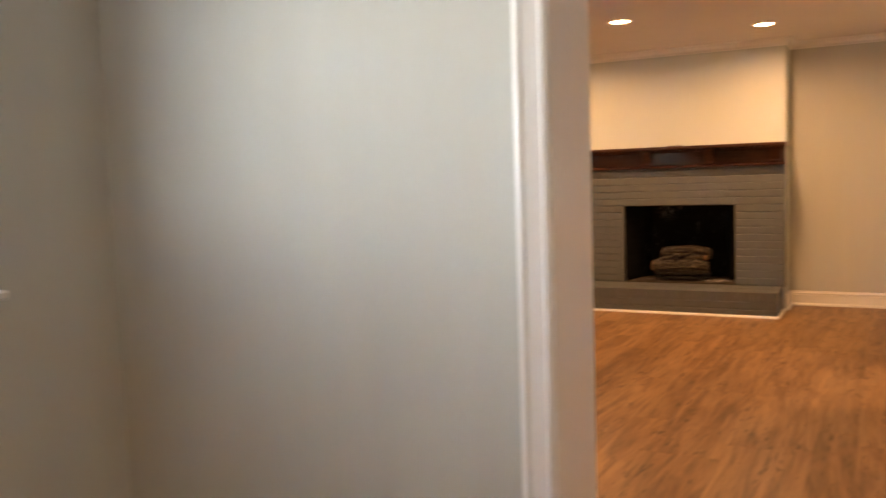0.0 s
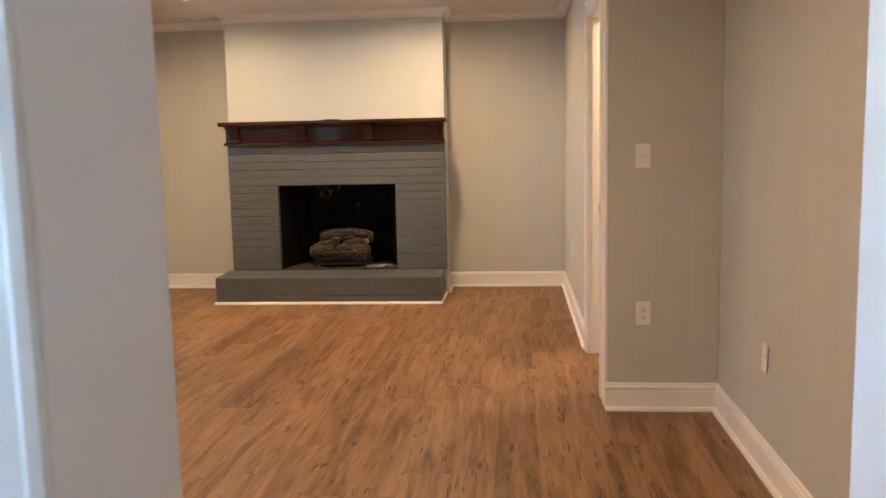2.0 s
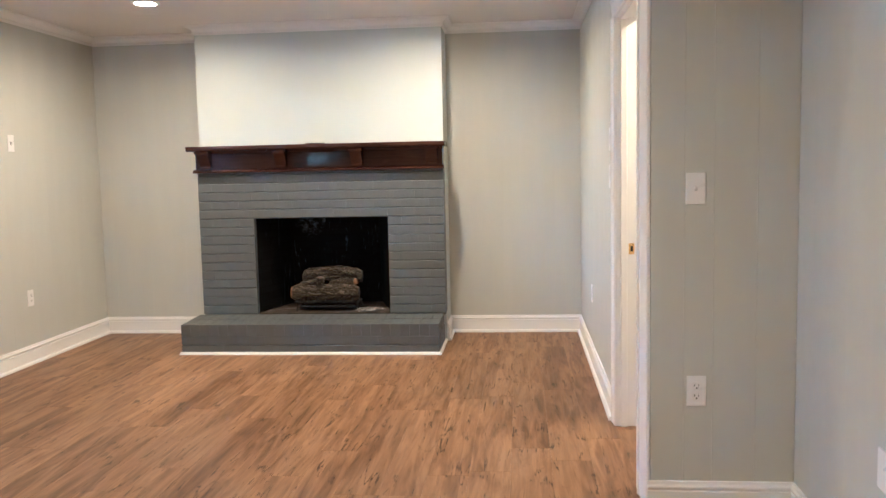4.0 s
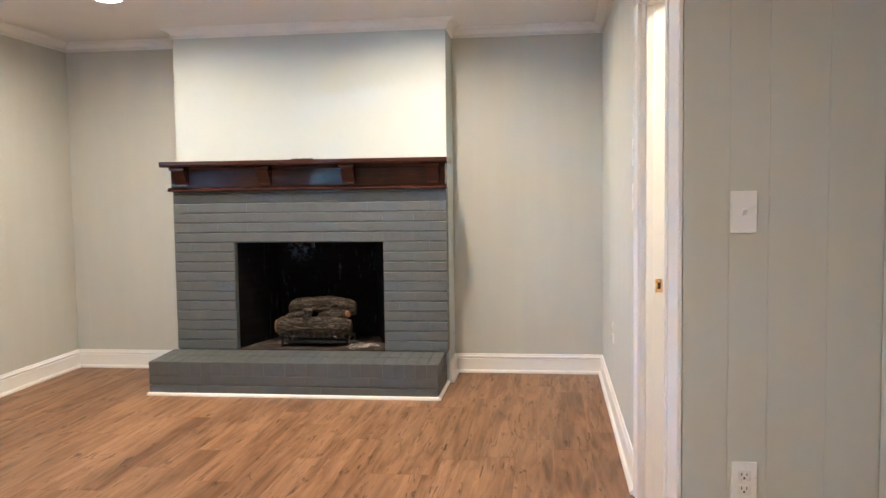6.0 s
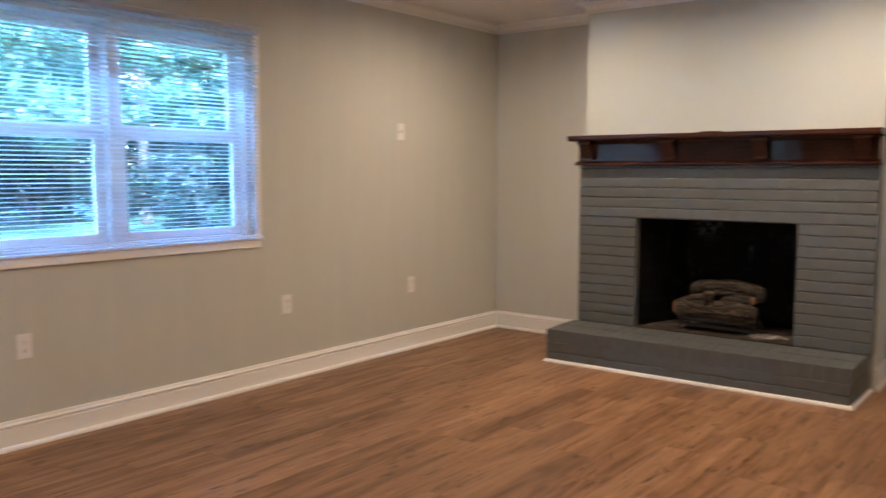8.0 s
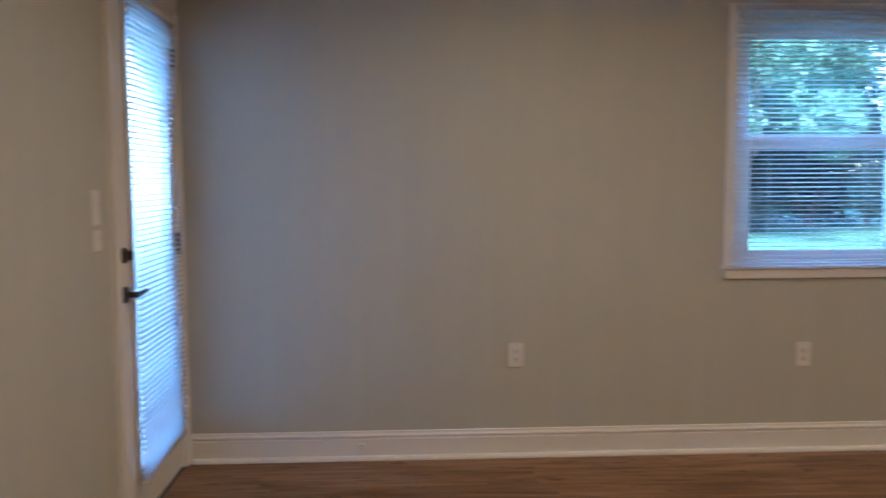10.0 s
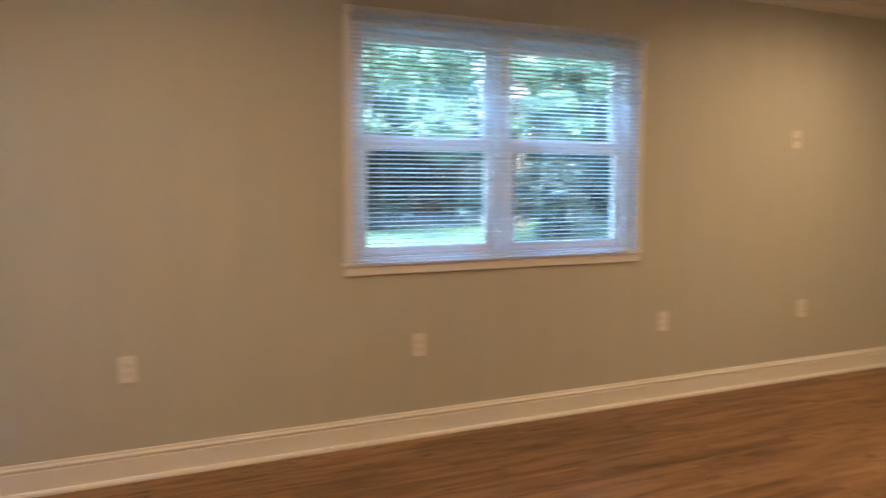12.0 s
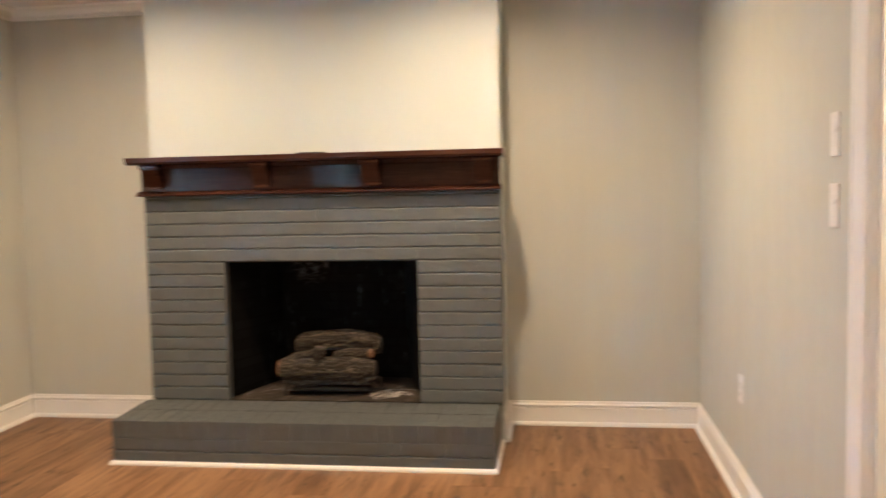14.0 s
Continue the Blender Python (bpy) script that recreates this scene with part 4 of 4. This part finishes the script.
def leaves(name, clumps, parent, size, seed, mat=LEAF):
    """One mesh of many small bent leaves. clumps: (centre, radii, count)."""
    rng = np.random.default_rng(seed)
    cs = []
    for centre, radii, count in clumps:
        d = rng.normal(size=(count, 3))
        d /= np.linalg.norm(d, axis=1)[:, None]
        cs.append(np.array(centre) + d * np.array(radii) * rng.uniform(0.25, 1.0, (count, 1)) ** 0.6)
    c = np.concatenate(cs)
    n = len(c)
    a = rng.normal(size=(n, 3))
    a /= np.linalg.norm(a, axis=1)[:, None]
    b = np.cross(a, rng.normal(size=(n, 3)))
    b /= np.linalg.norm(b, axis=1)[:, None]
    s = size * rng.uniform(0.6, 1.4, (n, 1))
    fold = np.cross(a, b) * s * 0.18
    v = np.stack([c - a * s, c - b * s * 0.48 + fold, c + a * s, c + b * s * 0.48 + fold], 1).reshape(-1, 3)
    me = bpy.data.meshes.new(name)
    me.from_pydata(v.tolist(), [], np.arange(4 * n).reshape(-1, 4).tolist())
    me.materials.append(mat)
    ob = new(name, me)
    ob.parent = parent
    return ob


def tree(x, y, h, spread, seed, low=0.35):
    rnd = random.Random(seed)
    ob = thing("tree", "tall leafy broadleaf tree standing on the lawn", "tree", "garden trees", pose(x, y, -0.19))
    bm = bmesh.new()
    top = Vector((rnd.uniform(-0.4, 0.4), rnd.uniform(-0.4, 0.4), h * 0.8))
    tube(bm, (0, 0, 0), top * 0.5, 0.014 * h, 0.010 * h, 10)
    tube(bm, top * 0.5, top, 0.010 * h, 0.003 * h, 8)
    clumps = []
    for i in range(10):
        u = low + (0.98 - low) * i / 9
        a = i * 2.4 + rnd.uniform(-0.4, 0.4)
        r = spread * (0.5 + 0.5 * math.sin(math.pi * min(1, (u - low) / (1 - low) * 0.9 + 0.1))) * rnd.uniform(0.7, 1.1)
        tip = Vector((math.cos(a) * r, math.sin(a) * r, h * (u + 0.08)))
        tube(bm, top * u, tip, 0.005 * h, 0.0015 * h, 6)
        for k in range(6):
            c = tip * rnd.uniform(0.8, 1.0) + Vector((rnd.uniform(-1, 1), rnd.uniform(-1, 1), rnd.uniform(-0.7, 0.7))) * spread * 0.45
            q = spread * rnd.uniform(0.18, 0.34)
            clumps.append((c, (q, q, q * 0.7), 215))
    part("trunk", bm, TRUNK, ob)
    leaves("crown", clumps, ob, 0.095, seed)


def shrub(x, y, r, h, seed):
    rnd = random.Random(seed)
    ob = thing("shrub", "dense evergreen shrub on the lawn, leaf colour darkened for understory shade", "shrub", "garden shrubs", pose(x, y, -0.19))
    bm = bmesh.new()
    for i in range(5):
        a = i * 1.26
        tube(bm, (0, 0, 0), (math.cos(a) * r * 0.6, math.sin(a) * r * 0.6, h * 0.7), 0.03, 0.01, 6)
    part("stems", bm, TRUNK, ob)
    clumps = []
    for i in range(14):
        c = (rnd.uniform(-0.75, 0.75) * r, rnd.uniform(-0.75, 0.75) * r, rnd.uniform(0.15, 0.85) * h)
        clumps.append((c, (r * 0.42, r * 0.45, h * 0.24), 560))
    leaves("leaves", clumps, ob, 0.07, seed, SHADED_EVERGREEN)


for i, (x, y, h, s, low) in enumerate([(-17, 2.6, 9, 3.0, 0.16), (-18, 8.5, 11, 3.6, 0.18), (-14, 12.5, 8, 2.8, 0.15), (-20, -1.0, 11, 3.6, 0.18), (-21, 5.2, 10, 3.4, 0.12),
                                      (-25, 2, 8, 3.6, 0.08), (-25, 10, 7.5, 3.6, 0.08), (-22, 15, 9, 3.6, 0.1), (-21, -7.5, 12, 4.0, 0.15), (-27, -4, 13, 4.5, 0.08),
                                      (-12.2, 7.2, 4.2, 1.7, 0.1), (-24, -12, 14, 4.5, 0.15), (-25, 21, 14, 4.8, 0.08), (-12, -24, 11, 4.0, 0.3), (-29, 6, 7.5, 4.0, 0.06), (-29, 14, 8, 4.0, 0.06)]):
    tree(x, y, h, s, 100 + i, max(low, 3.0 / h))
for i, (x, y, r, h) in enumerate([(-19.5, 3.4, 1.8, 2.6), (-12.5, 5.9, 1.1, 1.9), (-20, 0.4, 1.8, 2.4), (-20.5, -2.8, 1.8, 2.5), (-16, 10.2, 1.6, 2.6), (-20.5, 6.6, 1.9, 2.9), (-21, -5.8, 1.9, 2.6),
                                  (-19, 13, 1.9, 2.8), (-22, 1.8, 1.9, 3.2), (-22, 9.2, 2.0, 3.3), (-23, 12.2, 2.0, 3.2), (-23, 5.0, 2.0, 3.4), (-23.5, -1.0, 2.0, 3.2), (-23, 16.5, 2.0, 3.2)]):
    shrub(x, y, r, h * 1.2, 300 + i)
for i, (x, y, h, s) in enumerate([(-4.5, -19.5, 7, 3.2), (-0.5, -21, 8, 3.4), (-8.5, -20, 8, 3.4), (3.5, -22, 8, 3.4), (-2.5, -23, 7, 3.2)]):
    tree(x, y, h, s, 140 + i, 0.06)
rnd = random.Random(77)
for i in range(13):
    shrub(-24 + rnd.uniform(-0.8, 0.8), -15 + 2.6 * i + rnd.uniform(-0.4, 0.4), 2.1, rnd.uniform(3.3, 4.3), 340 + i)
STONE = painted("pale_concrete", (0.42, 0.41, 0.39), 0.85, 60, 0.4, 0.12)
# unseen slab, added as a pale reflector for the light at the glazed door
structure("pavement_patio", boxes(((-3.4, -10.0, -0.45), (KX0 - 0.16, YK - 0.01, -0.08)), bevel=0.01), STONE, "pale concrete slab added outside the glazed door to brighten it", "patio")


# ---- wall panels, planks and bricks ----
def panel_mesh(w, h, cut):
    """A grooved board: w wide, h high, PAN deep, its two upright edges chamfered."""
    bm = bmesh.new()
    prism(bm, [(-w / 2, -PAN), (-w / 2, -cut), (-w / 2 + cut, 0.0), (w / 2 - cut, 0.0), (w / 2, -cut), (w / 2, -PAN)], 0.0, h, 2)
    return mesh_of("panel", bm, WALL)


WIDE = (0.305, 0.41, 0.205, 0.41)


def clad(parent, at, spans, seed, cut=0.0022, widths=(0.105, 0.155, 0.205, 0.30, 0.155)):
    """Grooved boards of uneven width along a wall. at: pose with x along the wall. spans: (from, to, bottom, top)."""
    rnd = random.Random(seed)
    for a0, a1, z0, z1 in spans:
        a = a0
        while a < a1 - 1e-4:
            w = rnd.choice(widths)
            if a1 - a - w < 0.06:
                w = a1 - a
            piece("panel", panel_mesh(w, z1 - z0, cut), parent, at @ pose(a + w / 2, 0, z0))
            a += w


# local x along the wall, local y out into the room
clad(wall_left, pose(XL, YB, 0, 0, 0, -90) @ Matrix.Diagonal((-1, 1, 1, 1)),
     [(0, WY0 - YB, 0, ZC), (WY0 - YB, WY1 - YB, 0, WZ0), (WY0 - YB, WY1 - YB, WZ1, ZC), (WY1 - YB, YF - YB, 0, ZC)], 3, 0.0004, WIDE)
clad(wall_alcove, pose(XA, YB, 0, 0, 0, 90), [(0, YS - YB, 0, ZC)], 4, 0.0004, WIDE)
clad(wall_switch, pose(XA, YS, 0, 0, 0, 180), [(0, 0.145, 0, ZC), (0.145, 0.30, 0, ZC), (0.30, 0.405, 0, ZC), (0.405, XA - XR, 0, ZC)], 6, 0.0018)
clad(wall_fire, pose(XR, YF, 0, 0, 0, 180), [(0, XR - BX1, 0, ZC), (XR - BX0, XR - XL, 0, ZC)], 7, 0.0003, WIDE)
clad(wall_right, pose(XR, YS + 0.0001, 0, 0, 0, 90), [(0.0, SY0 - YS - 0.018, 0, ZC), (SY0 - YS - 0.018, SY1 - YS + 0.018, HEAD + 0.018, ZC), (SY1 - YS + 0.018, YF - YS, 0, ZC)], 8, 0.0003, WIDE)
clad(wall_back, pose(XA, YB, 0) @ Matrix.Diagonal((-1, 1, 1, 1)),
     [(0, XA - DX1 - 0.018, 0, ZC), (XA - DX1 - 0.018, XA - DX0 + 0.018, HEAD + 0.018, ZC), (XA - DX0 + 0.018, XA - GX1 - 0.02, 0, ZC),
      (XA - GX1 - 0.02, XA - GX0 + 0.02, HEAD + 0.02, ZC), (XA - GX0 + 0.02, XA - XL, 0, ZC)], 9, 0.0004, WIDE)


def brick_mesh(name, size, cut, seed, axis=0):
    """A painted brick: rounded along its length, tight ends, its middle at the origin."""
    bm = bmesh.new()
    rest = [i for i in range(3) if i != axis]
    p, q = size[rest[0]] / 2, size[rest[1]] / 2
    ol = [(-p, -q + cut), (-p + cut * 0.35, -q + cut * 0.3), (-p + cut, -q), (p, -q), (p, q), (-p + cut, q), (-p + cut * 0.35, q - cut * 0.3), (-p, q - cut)]
    if axis == 1:
        ol = [(-p, -q), (p, -q), (p, q - 0.004), (p - 0.0015, q - 0.001), (p - 0.005, q), (-p + 0.005, q), (-p + 0.0015, q - 0.001), (-p, q - 0.004)]
    prism(bm, ol, -size[axis] / 2, size[axis] / 2, axis)
    for v in bm.verts:
        v.co += Vector((0, noise.noise(v.co * 22 + Vector((0, seed, 0))), noise.noise(v.co * 22 + Vector((0, 0, seed))))) * 0.0022
    return mesh_of(name, bm, GREY)


COURSE, LONG, JOINT, END = 0.0676, 0.2105, 0.0032, 0.0006
BR = {}


def brick(lo, hi, axis=0, tilt=0.0):
    """One brick between two corners, on a mesh shared by bricks of that size."""
    size = tuple(round(hi[i] - lo[i], 3) for i in range(3))
    key = (size, random.randrange(4), axis)
    if key not in BR:
        BR[key] = brick_mesh("brick", size, 0.0052, key[1] * 3.7 + 1, axis)
    mid = [(lo[i] + hi[i]) / 2 for i in range(3)]
    mid[1] += random.uniform(-0.0012, 0.0012)
    piece("brick", BR[key], fireplace, pose(*mid, tilt + random.uniform(-0.3, 0.3), random.uniform(-0.12, 0.12), random.uniform(-0.3, 0.3)))


random.seed(11)
# face courses in running bond, cut round the firebox
X0, X1 = 0.050, 1.956
for row in range(17):
    z0 = 0.240 + row * COURSE
    z1 = min(z0 + COURSE - JOINT, 1.336)
    if z1 - z0 < 0.012:
        continue
    spans = [(X0, FX0), (FX1, X1)] if z1 < FZ1 + 0.01 else [(X0, X1)]
    for s0, s1 in spans:
        x = s0
        first = LONG if row % 2 else LONG / 2
        while x < s1 - 0.004:
            w = first
            first = LONG
            if s1 - x - w < 0.05:
                w = s1 - x
            brick((x, 0.388, z0), (x + w - (END if x + w < s1 - 0.001 else 0), 0.488, z1))
            x += w
# hearth: two courses and a rowlock cap
HX0, HX1 = 0.016, 1.935
for row in range(2):
    z0 = 0.004 + row * COURSE
    x = HX0
    first = LONG if row % 2 else LONG / 2
    while x < HX1 - 0.004:
        w = first
        first = LONG
        if HX1 - x - w < 0.05:
            w = HX1 - x
        brick((x, 0.016, z0), (x + w - (END if x + w < HX1 - 0.001 else 0), 0.112, z0 + COURSE - JOINT))
        x += w
    for y0, y1 in ((0.118, 0.318), (0.324, 0.484)) if row else ((0.118, 0.218), (0.224, 0.424), (0.430, 0.484)):
        brick((HX0, y0, z0), (HX0 + 0.09, y1, z0 + COURSE - JOINT))
        brick((HX1 - 0.09, y0, z0), (HX1, y1, z0 + COURSE - JOINT))
n = 27
step = (HX1 - HX0) / n
for i in range(n):
    x = HX0 + i * step
    for y0, y1 in ((0.014, 0.206), (0.211, 0.392)):
        up = 0.034 * ((y0 + y1) / 2 - 0.014)
        brick((x, y0, 0.137 + up), (x + step - 0.0006, y1, 0.2230 + up), 1, 1.9)

# floor planks along the room, staggered; alike planks share a mesh
PW, PL = 0.182, 1.22
PLANK = {}


def plank(x0, x1, y0, y1):
    size = (round(x1 - x0, 3), round(y1 - y0, 3))
    if size not in PLANK:
        bm = bmesh.new()
        box(bm, (-size[0] / 2 + 0.0001, -size[1] / 2 + 0.0001, -0.006), (size[0] / 2 - 0.0001, size[1] / 2 - 0.0001, 0.0), 0.0005)
        PLANK[size] = mesh_of("plank", bm, FLOOR)
    piece("plank", PLANK[size], floor, pose((x0 + x1) / 2, (y0 + y1) / 2, 0))


def lay(xa, xb, ya, yb, seed):
    """Staggered planks over a rectangle."""
    rnd = random.Random(seed)
    x = xa
    while x < xb - 0.01:
        x1 = min(x + PW, xb)
        y = ya - rnd.random() * PL
        while y < yb:
            y0, y1 = max(y, ya), min(y + PL, yb)
            if y1 - y0 > 0.02:
                plank(x, x1, y0, y1)
            y += PL
        x = x1


lay(XL, XR, YB, YF, 21)
lay(XR, XA, YB, YS, 26)
lay(DX0, DX1, YK, YB, 22)
lay(KX0, KX1, KY, YK, 23)
lay(XR + 0.12, XR + 1.35, YS + 0.12, -0.4, 24)
lay(XR, XR + 0.12, SY0, SY1, 25)
